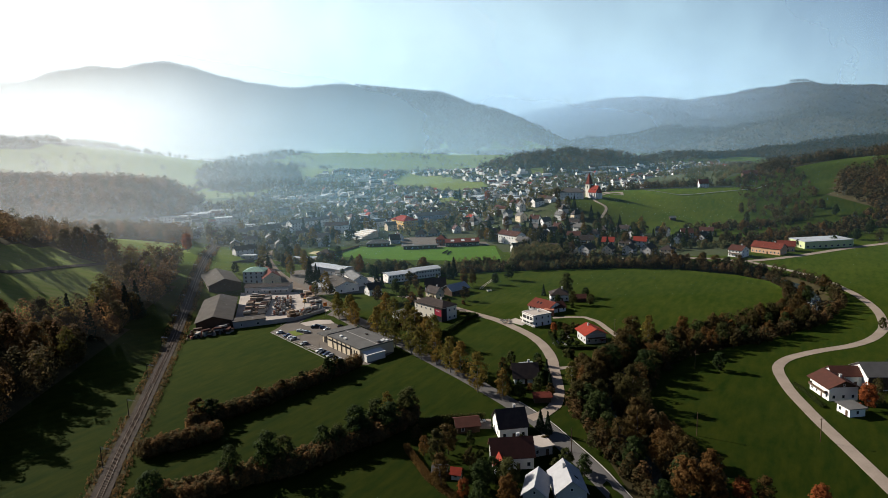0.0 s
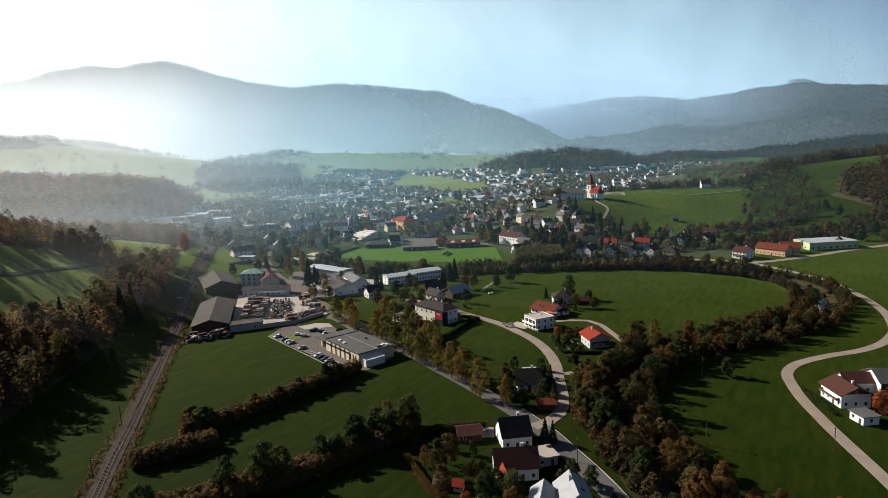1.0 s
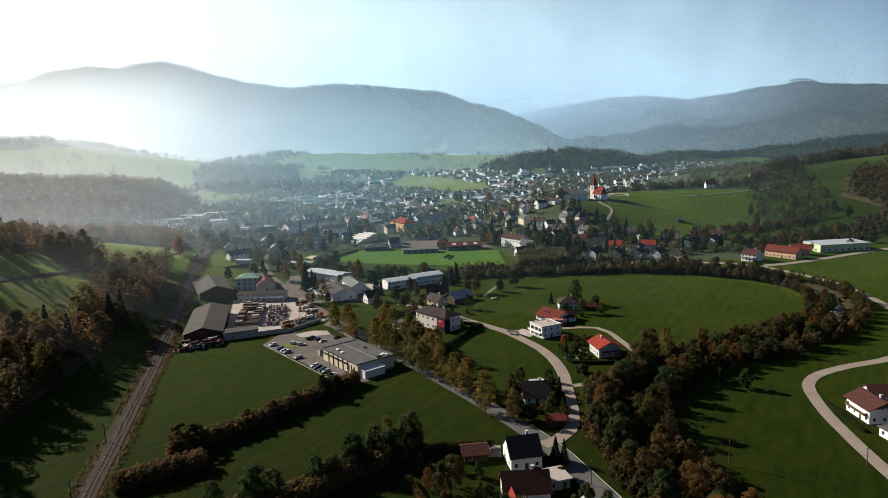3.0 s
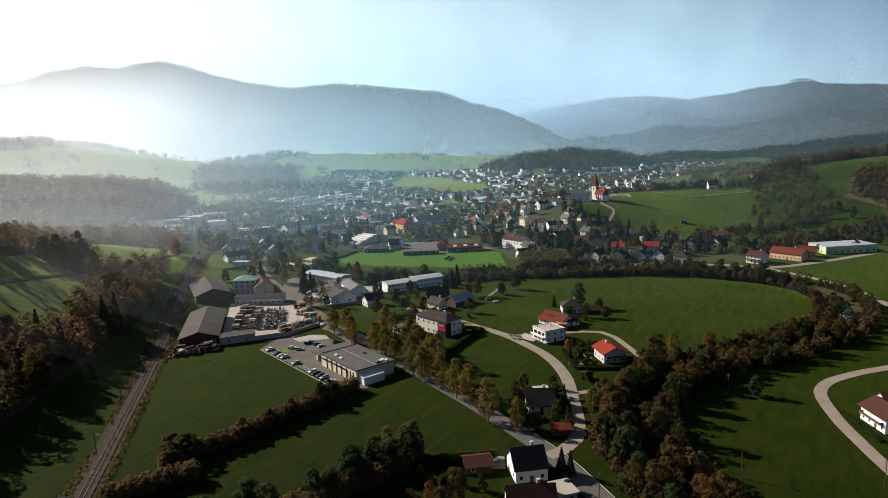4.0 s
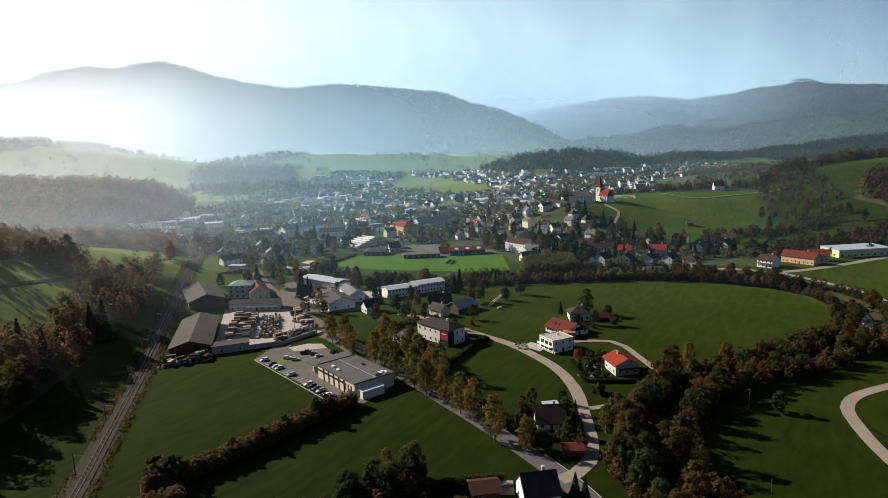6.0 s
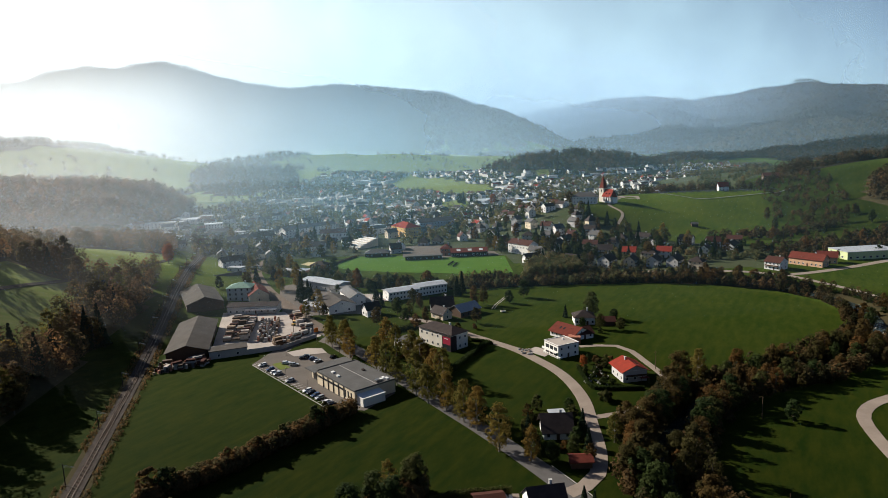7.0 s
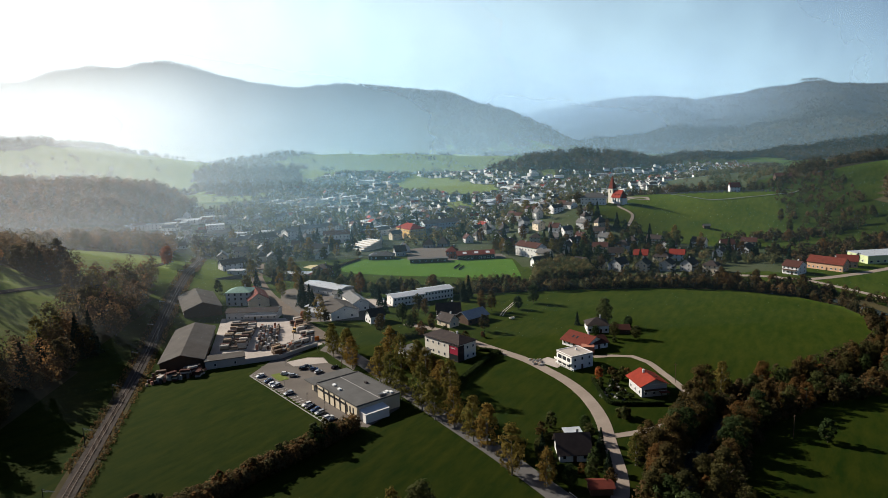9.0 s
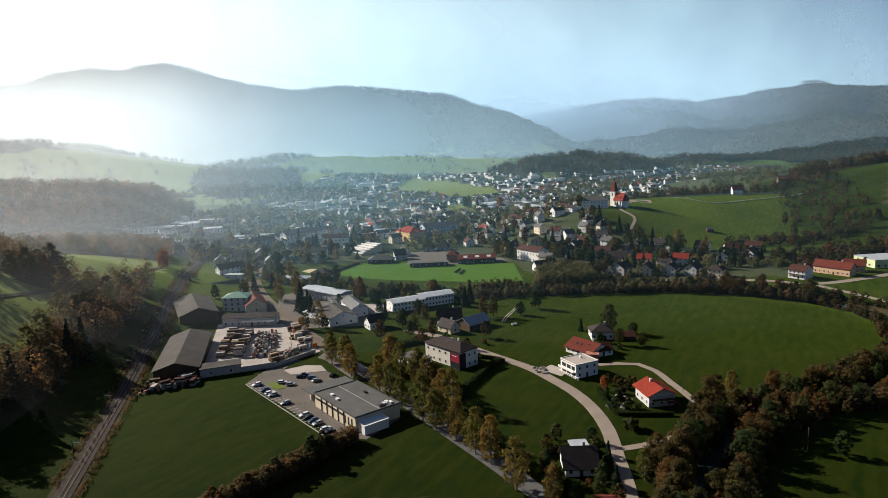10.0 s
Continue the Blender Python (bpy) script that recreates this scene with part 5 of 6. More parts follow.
def church():
    x, y = 239.5, 767.5
    ob = base("church", "white church with a red roof and a slim spire", "church", at=stand(x, y, -60))
    part("nave_wall", boxes((-3, 9, -5.0, 5.0, -3, 7), (9, 12, -3.2, 3.2, -3, 6)), WHITE, ob)
    bm = bmesh.new()
    roof_gable(bm, 12, 10, 7, 7.5, 0.5)
    bmesh.ops.translate(bm, verts=bm.verts, vec=(3, 0, 0))
    roof = part("nave_roof", bm, R_RED, ob)
    bm = bmesh.new()
    for y0, y1, y2 in ((-3.6, 0, 3.6),):
        c = [bm.verts.new(p) for p in ((9, y0, 6), (12.4, y0 * 0.8, 6), (12.4, y2 * 0.8, 6), (9, y2, 6), (9, y1, 11))]
        for f in ((0, 1, 4), (1, 2, 4), (2, 3, 4), (3, 0, 4), (3, 2, 1, 0)):
            bm.faces.new([c[i] for i in f])
    part("choir_roof", bm, R_RED, ob)
    for s in (-1, 1):
        for i in range(2):
            part("dormer", boxes((0.2 + i * 4.6, 1.6 + i * 4.6, s * 3.2 - 0.7, s * 3.2 + 0.7, 8.4, 10.6)), R_RED, roof)
    part("tower", boxes((-9.2, -3, -3.1, 3.1, -3, 15.5)), IVORY, ob)
    part("cornice", boxes((-9.5, -2.7, -3.4, 3.4, 15.5, 15.9)), STONE, ob)
    bm = bmesh.new()
    rings = []
    for r, z in ((3.4, 15.9), (2.5, 19.0), (0.15, 30.0)):
        rings.append([bm.verts.new((-6.1 + sx * r, sy * r, z)) for sx, sy in ((-1, -1), (1, -1), (1, 1), (-1, 1))])
    for lo, hi in zip(rings, rings[1:]):
        for i in range(4):
            bm.faces.new((lo[i], lo[(i + 1) % 4], hi[(i + 1) % 4], hi[i]))
    bm.faces.new(rings[-1])
    bm.faces.new(rings[0][::-1])
    sp = part("spire", bm, R_OLDRED, ob)
    bm = bmesh.new()
    tube(bm, (-6.1, 0, 29.8), (-6.1, 0, 32), 0.12, 0.08, 5)
    part("cross", bm, STEEL, sp)
    for s in (-1, 1):
        for i in range(3):
            part("window", boxes((-1.2 + i * 3.6, 0.1 + i * 3.6, s * 5.05 - 0.06, s * 5.05 + 0.06, 1.5, 5.6)), GLASS, ob)
        part("window", boxes((-6.8, -5.4, s * 3.15 - 0.06, s * 3.15 + 0.06, 11, 14)), GLASS, ob)


church()
build("vicarage", "long white vicarage with a grey hipped roof", 200, 770, 224, 758, 12, 8, rise=4.5, roof="hip", wall=WHITE, tile=R_GREY, cols=7, ends=3)
build("chapel", "small white cemetery chapel with a red roof", 412, 848, 424, 846, 8, 6, rise=5, wall=WHITE, tile=R_RED, cols=3, ends=1, chimney=False, category="chapel")


# cemetery on the hill
bm = bmesh.new()
rng = random.Random(5)
for i in range(26):
    for j in range(11):
        x, y = 322 + i * 6.6 + rng.uniform(-0.8, 0.8), 826 + j * 4.2 + i * 0.6 + rng.uniform(-0.6, 0.6)
        z, w = H(x, y), rng.uniform(0.4, 0.8)
        if rng.random() < 0.8:
            box(bm, x - w, x + w, y - 0.2, y + 0.2, z - 0.4, z + rng.uniform(0.8, 1.7))
tagged(part("headstones", bm, R_GREY), "rows of grey headstones on the hill cemetery", "headstones", "", "stuff")
strip("cemetery_wall", [(322, 816), (352, 792), (376, 794), (430, 812), (500, 832)], 0.8, CONCRETE, "low pale wall round the cemetery", 1.0, category="wall")
plot("hill_park", [(262, 805), (270, 815), (288, 800), (282, 778), (272, 782)], PALE_ROAD, "pale car park beside the church", 0.4)
strip("hill_path", [(225, 690), (240, 720), (236, 752), (262, 790)], 3.0, PALE_ROAD, "pale lane climbing to the church", 0.35)
build("field_barn", "tiny wooden field barn on the slope", 303, 690, 309, 689, 5, 2.6, rise=1.6, wall=WOOD_D, tile=R_GREY, cols=1, ends=0, rows=0, chimney=False, door=False, category="barn")
build("hill_farm", "dark wooden farmhouse among trees on the hill", 505, 905, 525, 900, 12, 5, rise=4, wall=WOOD_D, tile=R_BROWN, cols=4, ends=1, chimney=False)

# railway masts
mast = None
c = spline(RAIL, 2.0)
for i in range(8, len(c) - 4, 21):
    q = c[i]
    d = (c[i + 1] - c[i]).normalized()
    m = pose(q.x - d.y * 3.4, q.y + d.x * 3.4, H(q.x - d.y * 3.4, q.y + d.x * 3.4), 0, 0, math.degrees(math.atan2(d.y, d.x)))
    if mast is None:
        mast = base("catenary_mast", "thin grey railway mast with a bracket arm", "mast", "railway masts", m)
        bm = bmesh.new()
        tube(bm, (0, 0, -0.5), (0, 0, 7.5), 0.17, 0.12, 6)
        part("pole", bm, R_DARK, mast)
        bm = bmesh.new()
        tube(bm, (0, 0, 6.6), (0, -3.2, 6.0), 0.07, 0.06, 5)
        tube(bm, (0, 0, 7.3), (0, -3.2, 6.0), 0.05, 0.05, 5)
        part("bracket", bm, R_METAL, mast, "pale galvanised bracket arm")
        part("footing", boxes((-0.35, 0.35, -0.35, 0.35, -0.4, 0.3)), R_FLAT, mast)
    else:
        copy_thing(mast, m)
# sleepers nearest to the camera
c = spline(RAIL, 1.0)
sl = mesh_of("sleeper", [], [], WOOD_D)
bm = boxes((-0.13, 0.13, -1.3, 1.3, 0.3, 0.5))
bm.to_mesh(sl)
bm.free()
bed = bpy.data.objects["railway_ballast"]
for i in range(30, min(len(c) - 1, 200)):
    q, d = c[i], (c[i + 1] - c[i]).normalized()
    o = new("sleeper", sl)
    o.parent = bed
    o.matrix_basis = pose(q.x, q.y, H(q.x, q.y), 0, 0, math.degrees(math.atan2(d.y, d.x)))

# poles in the fields
pl = None
for x, y in ((110.7, 316), (99.7, 201), (137.3, 191), (54.5, 196), (128, 262), (-60, 404), (-30, 350), (20, 278)):
    m = stand(x, y, random.uniform(0, 90))
    if pl is None:
        pl = base("wooden_pole", "slim wooden power pole", "pole", "power poles", m)
        bm = bmesh.new()
        tube(bm, (0, 0, -0.5), (0, 0, 8.5), 0.15, 0.1, 6)
        part("pole", bm, WOOD_D, pl)
        part("crossarm", boxes((-0.7, 0.7, -0.06, 0.06, 7.9, 8.05)), WOOD_D, pl)
    else:
        copy_thing(pl, m)

# lamps of the car park
lp = None
for x, y in ((-66, 352), (-53, 334), (-41, 316), (-58, 366), (-33, 306)):
    m = stand(x, y, 35)
    if lp is None:
        lp = base("lamp_post", "slim grey lamp post of the car park", "lamp post", "car park lamps", m)
        bm = bmesh.new()
        tube(bm, (0, 0, -0.3), (0, 0, 5), 0.08, 0.05, 6)
        part("post", bm, STEEL, lp)
        part("lantern", boxes((-0.1, 0.7, -0.12, 0.12, 4.95, 5.1)), STEEL, lp)
    else:
        copy_thing(lp, m)


def hedge(name, label, pts, w, h, seed, leaf=L_GREEN):
    """A clipped hedge: leaf tufts filling a long box."""
    rng = np.random.default_rng(seed)
    c = spline(pts, 0.5)
    p = np.array([(q.x, q.y, H(q.x, q.y)) for q in c])
    n = len(p) * 110
    k = rng.integers(0, len(p), n)
    q = p[k] + np.stack([rng.uniform(-w / 2, w / 2, n), rng.uniform(-w / 2, w / 2, n), rng.uniform(0.05, h, n)], -1)
    v, f = leaves(q, 0.26, rng)
    ob = base(name, label, "hedge", "garden hedges")
    part("foliage", fast_mesh(name, v, f, leaf), None, ob)
    bm = bmesh.new()
    for a in c[::4]:
        z = H(a.x, a.y)
        tube(bm, (a.x, a.y, z - 0.2), (a.x + 0.1, a.y, z + h * 0.7), 0.05, 0.02, 4)
    part("stems", bm, BARK, ob)


hedge("clipped_hedge", "dark green hedge between shop garden and meadow", [(15, 318), (22, 330), (31, 345), (38, 357), (43, 364)], 2.4, 2.6, 41)
hedge("clipped_hedge", "dark green hedge beside the side road", [(36, 371), (40, 369), (45, 364)], 1.5, 1.6, 42)
hedge("clipped_hedge", "dark green garden hedge along the side road", [(78, 324), (77, 310), (77.5, 299), (86, 296.5), (97, 295)], 1.2, 1.6, 43)
hedge("clipped_hedge", "dark green hedge round the dark house", [(43, 247), (41.5, 258), (42, 268), (47, 273), (58, 275)], 1.6, 2.4, 44)
hedge("clipped_hedge", "dark green hedge beside the road", [(59, 247), (62, 258), (62, 268)], 1.2, 1.6, 45)
hedge("clipped_hedge", "dark green garden hedge of thujas", [(6, 222), (14, 224), (22, 224), (29, 224)], 1.6, 3.2, 46)
hedge("clipped_hedge", "brown-green hedge at the garden's edge", [(0, 206), (3, 196), (7, 184), (14, 172)], 1.8, 2.2, 47, L_AUTUMN)
hedge("clipped_hedge", "dark green hedge along the farm's garden", [(158.5, 238), (157.6, 230), (156.2, 222), (155.4, 216)], 1.4, 1.2, 48)
hedge("clipped_hedge", "dark green garden hedge behind the shop house", [(-12, 392), (-5, 395), (6, 400), (18, 399), (30, 392)], 3.0, 2.6, 49)
hedge("clipped_hedge", "low brown hedge below the sports ground", [(-62, 590), (-55, 605), (-46, 622), (-38, 636)], 1.5, 1.8, 50, L_AUTUMN)

# pale stone lumps added for the white rapids and glints of the river bend
c = spline(RIVER, 2.0)
rng = random.Random(12)
stones = [q for q in c if 300 < q.y < 400 and q.x > 190]
for i in range(26):
    q = rng.choice(stones)
    bm = bmesh.new()
    bmesh.ops.create_icosphere(bm, subdivisions=1, radius=rng.uniform(0.4, 0.9))
    for v in bm.verts:
        v.co *= rng.uniform(0.8, 1.15)
        v.co.z *= 0.6
    ob = part("river_boulder", bm, STONE, at=pose(q.x + rng.uniform(-3.2, 3.2), q.y + rng.uniform(-3.2, 3.2), -1.5, 0, 0, rng.uniform(0, 180)))
    tagged(ob, "pale lump standing in for white water and glints", "boulder", "river boulders")

# small things on the meadow and in the gardens
for o in (-0.8, 0.8):
    strip("farm_track", [(69 + o, 460), (64 + o, 450), (59.5 + o, 441), (56 + o, 431)], 0.5, YARD, "pale worn wheel rut across the meadow", 0.06, category="track")
tr = base("garden_trailer", "small pale trailer standing on the meadow", "trailer", at=stand(60.8, 423, 20))
part("body", boxes((-1.5, 1.5, -0.8, 0.8, 0.5, 0.7), (-1.5, 1.5, -0.8, -0.7, 0.7, 1.2), (-1.5, 1.5, 0.7, 0.8, 0.7, 1.2), (-1.5, -1.4, -0.7, 0.7, 0.7, 1.2), (1.4, 1.5, -0.7, 0.7, 0.7, 1.2)), IVORY, tr)
for y in (-0.85, 0.7):
    bm = bmesh.new()
    tube(bm, (0, y, 0.3), (0, y + 0.15, 0.3), 0.32, 0.32, 10)
    part("wheel", bm, RUBBER, tr)
for a, b in (((39.4, 569.3), (49.4, 594.2)), ((43.4, 564.3), (51.5, 586.8))):
    bc = base("dugout_bench", "long dark bench beside the sports ground", "bench", at=front(*a, *b, 1.2)[0])
    part("seat", boxes((-8, 8, -0.4, 0.4, 0.45, 0.55)), R_DARK, bc)
    part("backrest", boxes((-8, 8, 0.32, 0.4, 0.55, 1.3)), R_DARK, bc)
    for i in range(6):
        part("leg", boxes((-7.6 + i * 3, -7.5 + i * 3, -0.35, 0.35, -0.2, 0.45)), STEEL, bc)
plot("sand_pitch", [(-84.7, 612.9), (-80, 622), (-74, 621), (-67.9, 608.5), (-75.6, 603.4)], mat("dry_sand", (0.5, 0.42, 0.22), (0.42, 0.35, 0.18), 1.0, 3), "pale yellow sand pitch", 0.08, "sand")
for i in range(26):
    k = random.random()
    x, y = 76 + random.uniform(0, 12), 301 + 22 * k
    rb = part("garden_stone", boxes((-0.5, 0.5, -0.4, 0.4, -0.2, 0.3), (-0.35, 0.4, -0.3, 0.3, 0.3, 0.5)), STONE, at=stand(x, y, random.uniform(0, 180)))
    tagged(rb, "rough grey stone edging a garden bed", "stone", "garden stones")
for i in range(30):
    x, y = random.uniform(57, 62), random.uniform(345, 354)
    rb = part("rubble_block", boxes((-0.6, 0.6, -0.4, 0.4, -0.2, 0.5), (-0.4, 0.3, -0.3, 0.3, 0.5, 0.8)), random.choice((STONE, CONCRETE, WOOD_L)), at=stand(x, y, random.uniform(0, 180)))
    tagged(rb, "loose pale building block beside the new house", "block", "building blocks")

fk = base("wheel_loader", "small yellow wheel loader working in the timber yard", "loader", at=stand(-62, 420, 60))
part("body", boxes((-1.6, 0.4, -0.8, 0.8, 0.6, 1.5), (0.4, 1.7, -0.6, 0.6, 0.6, 1.2)), YELLOW, fk)
part("cab", boxes((-0.6, 0.5, -0.7, 0.7, 1.5, 2.7)), GLASS, fk)
part("cab_roof", boxes((-0.75, 0.65, -0.8, 0.8, 2.7, 2.85)), YELLOW, fk)
part("lift_arm", boxes((1.2, 2.6, -0.5, -0.3, 0.9, 1.1), (1.2, 2.6, 0.3, 0.5, 0.9, 1.1)), YELLOW, fk)
part("bucket", boxes((2.6, 3.3, -1.0, 1.0, 0.3, 0.4), (2.6, 2.7, -1.0, 1.0, 0.4, 1.2), (2.7, 3.2, -1.0, -0.95, 0.4, 0.9), (2.7, 3.2, 0.95, 1.0, 0.4, 0.9)), STEEL, fk)
for x in (-1.0, 1.1):
    for y in (-0.95, 0.75):
        bm = bmesh.new()
        tube(bm, (x, y, 0.55), (x, y + 0.2, 0.55), 0.55, 0.55, 12)
        part("wheel", bm, RUBBER, fk)

# ---- the town ----
TILES = [R_DARK, R_GREY, R_BROWN, R_DARK, R_ETERNIT, R_BROWN, R_GREY, R_DARK]
KINDS = []
for i in range(12):
    w, d, h = random.uniform(8, 12), random.uniform(7, 9), random.choice((3.8, 4.6, 5.4, 6.6))
    rt = ("gable", "gable", "gable", "hip")[i % 4]
    wl = (WHITE, PALE, PALE, CREAM, WHITE, PALE)[i % 6]
    tl = TILES[i % 8]
    KINDS.append(house("town_house", "%s town house with a %s %s roof" % ({WHITE: "white", PALE: "grey", CREAM: "cream"}[wl], {R_DARK: "dark", R_GREY: "grey", R_BROWN: "brown", R_ETERNIT: "grey-brown", R_RED: "red", R_METAL: "pale"}[tl],
                       {"gable": "gabled", "hip": "hipped"}[rt]), w, d, h, rise=random.uniform(2.8, 4.6), roof=rt, wall=wl, tile=tl, group="town houses", door=False, ends=1, cols=2))
BIG = []
for i in range(3):
    BIG.append(house("town_block", "long %s town block with a %s roof" % (("pale", "white", "grey")[i], ("grey", "brown", "flat pale")[i]), random.uniform(26, 40), 12, 9 if i < 2 else 5, rise=3.4, roof=("hip", "gable", "flat")[i],
                     wall=(PALE, WHITE, WHITE)[i], tile=(R_GREY, R_BROWN, R_METAL)[i], group="town blocks", door=False, ends=0, cols=7, rows=2, chimney=i < 2, category="apartment block"))
placed = [(o.matrix_basis.translation.x, o.matrix_basis.translation.y, 17) for o in list(scene.collection.objects) if o.parent is None and o.type == "EMPTY" and o.matrix_basis.translation.y > 560]
GREEN = MEADOWS + [[(-25, 690), (-25, 740), (0, 745), (45, 745), (45, 690)], [(-70, 560), (-62, 650), (0, 632), (5, 605), (92, 605), (100, 520)], [(4, 600), (4, 690), (90, 690), (92, 600)], [(-75, 640), (-70, 690), (-10, 690), (-10, 620)]]
first = set()
count = 0
far_v, far_f, far_k = [], [], []
for i in range(15000):
    x, y = random.uniform(-330, 900), random.uniform(560, 1750)
    if count > 1050 or not inside(x, y, TOWN_AREA) or any(inside(x, y, g) for g in GREEN):
        continue
    if x > 120 and y < 720 and not (x < 200 and y > 640):
        continue
    if (x > 330 and y < 1250 and H(x, y) > 12) or bool(woods(x, y)) or random.random() < (y - 700) / 2200:
        continue
    big = random.random() < 0.10 and y < 800
    r = 22 if big else 11
    if any((x - a) ** 2 + (y - b) ** 2 < (r + c) ** 2 * 0.4 for a, b, c in placed):
        continue
    placed.append((x, y, r))
    src = random.choice(BIG if big else KINDS)
    m = stand(x, y, random.choice((20, 110, 25, 118, 8, 95)) + random.uniform(-8, 8) + 14 * math.sin(x * 0.01))
    if y > 765 and not big:
        flat = random.random() < 0.22
        w, d, h, k = random.uniform(4.5, 8), random.uniform(4, 5.5), random.uniform(4, 7), len(far_v)
        if flat:
            w, d = w * random.uniform(1.3, 2.4), d * 1.3
        q, ridge = m @ pose(0, 0, -1), h + (0.4 if flat else 3.5)
        far_v += [tuple(q @ Vector(p)) for p in ((-w, -d, 0), (w, -d, 0), (w, d, 0), (-w, d, 0), (-w, -d, h), (w, -d, h), (w, d, h), (-w, d, h), (-w, 0, ridge), (w, 0, ridge))]
        far_f += [tuple(k + j for j in f) for f in ((0, 1, 5, 4), (1, 2, 6, 9, 5), (2, 3, 7, 6), (3, 0, 4, 8, 7), (4, 5, 9, 8), (6, 7, 8, 9))]
        fw = [(sx, s * (d + 0.04), 1) for s in (-1, 1) for sx in (-0.62 * w, 0, 0.62 * w)] + [(s * (w + 0.04), sx, 0) for s in (-1, 1) for sx in (-0.5 * d, 0.5 * d)] if y < 1250 else []
        far_k += [random.choice((0, 0, 1))] * 4 + [6 if flat else random.choice((2, 2, 3, 3, 4, 4, 5 if i % 3 == 0 else 2))] * 2
        for u, v, along_x in fw:
            for z in ((1.9,) if h < 5 else (1.9, 4.4)):
                k = len(far_v)
                e = ((0.5, 0), (-0.5, 0)) if along_x else ((0, 0.5), (0, -0.5))
                far_v += [tuple(q @ Vector((u + e[m2][0], v + e[m2][1], z + dz))) for m2, dz in ((0, 0), (1, 0), (1, 1.3), (0, 1.3))]
                far_f.append((k, k + 1, k + 2, k + 3))
                far_k.append(7)
    elif src.name in first:
        copy_thing(src, m)
    else:
        first.add(src.name)
        src.matrix_basis = m
    count += 1

me = mesh_of("far_town", far_v, far_f, [WHITE, PALE, R_DARK, R_GREY, R_BROWN, R_RED, R_METAL, GLASS])
me.polygons.foreach_set("material_index", far_k)
tagged(new("far_town", me), "small pale houses of the far town in haze", "houses", "", "stuff")

for src in KINDS + BIG:
    if src.name not in first:
        for ch in list(src.children_recursive) + [src]:
            bpy.data.objects.remove(ch)

# ---- planting ----
HEDGE_A = [(-78, 234), (-74.6, 237), (-59.5, 250), (-46, 264), (-30, 281), (-22, 290)]
along(HEDGE_A, 1.9, ["bush", "bush", "bush", "small"], 1.6, 1.15, "hedge through the meadow")
along([(-88, 214), (-80, 218), (-69, 224)], 2.4, ["bush"], 1.8, 1.2, "hedge by the railway")
HEDGE_C = [(-78, 179), (-61, 185.5), (-49.5, 192), (-36, 196.5), (-29, 202), (-22, 208), (-13, 214), (-4, 222), (1, 228)]
along(HEDGE_C, 2.2, ["bush", "bush", "green", "bush"], 2.2, 0.95, "wooded hedge")
along([(-27, 205), (-20, 210), (-12, 216), (-5, 222)], 3.2, ["green", "green", "small"], 2.0, 0.8, "wooded hedge")
along([(-44, 392), (-30, 366), (-13, 335), (4, 305), (17, 284), (25.5, 265), (34.5, 242)], 10.5, ["birch"], 1.8, 1.04, "roadside trees", 0.92)
along([(-12, 368), (6, 335), (20, 308)], 10.0, ["birch"], 1.2, 1.0, "roadside trees", 0.5)
c = spline(RIVER, 1.0)
for side in (-1, 1):
    d = 0
    for a, b in zip(c, c[1:]):
        d += 1
        if d > 4.2:
            d = random.uniform(-0.6, 0.6)
            n = (b - a).normalized()
            for o in (4.6, 9.5):
                if random.random() < (0.85 if o < 8 else 0.45) * (0.22 if b.y > 470 and b.x < 190 else 1):
                    k = side * (o + random.uniform(-1.5, 2.5))
                    if away(b.x + n.y * k, b.y - n.x * k, MAIN)[0] < 9 or away(b.x + n.y * k, b.y - n.x * k, SIDE)[0] < 6:
                        continue
                    if b.x > 228 and 335 < b.y < 440 and random.random() < 0.75:
                        continue
                    low = b.y > 470 and b.x < 190
                    plant(random.choice(["green", "small", "green", "birch", "birch"] if low else ["autumn", "autumn", "green", "bush", "bush", "small"]), b.x + n.y * k, b.y - n.x * k, 0.52 if low else 0.85 if b.y > 280 else 1.0, "river trees")
i = 0
while i < 150:
    x, y = random.uniform(-235, -148), random.uniform(140, 600)
    if not inside(x, y, LEFT_WOOD) or any(inside(x, y, g) for g in LEFT_GLADES):
        continue
    plant(random.choice(["autumn", "autumn", "autumn", "birch", "autumn", "fir", "bush"]), x, y, 1.2, "woods by the railway")
    i += 1
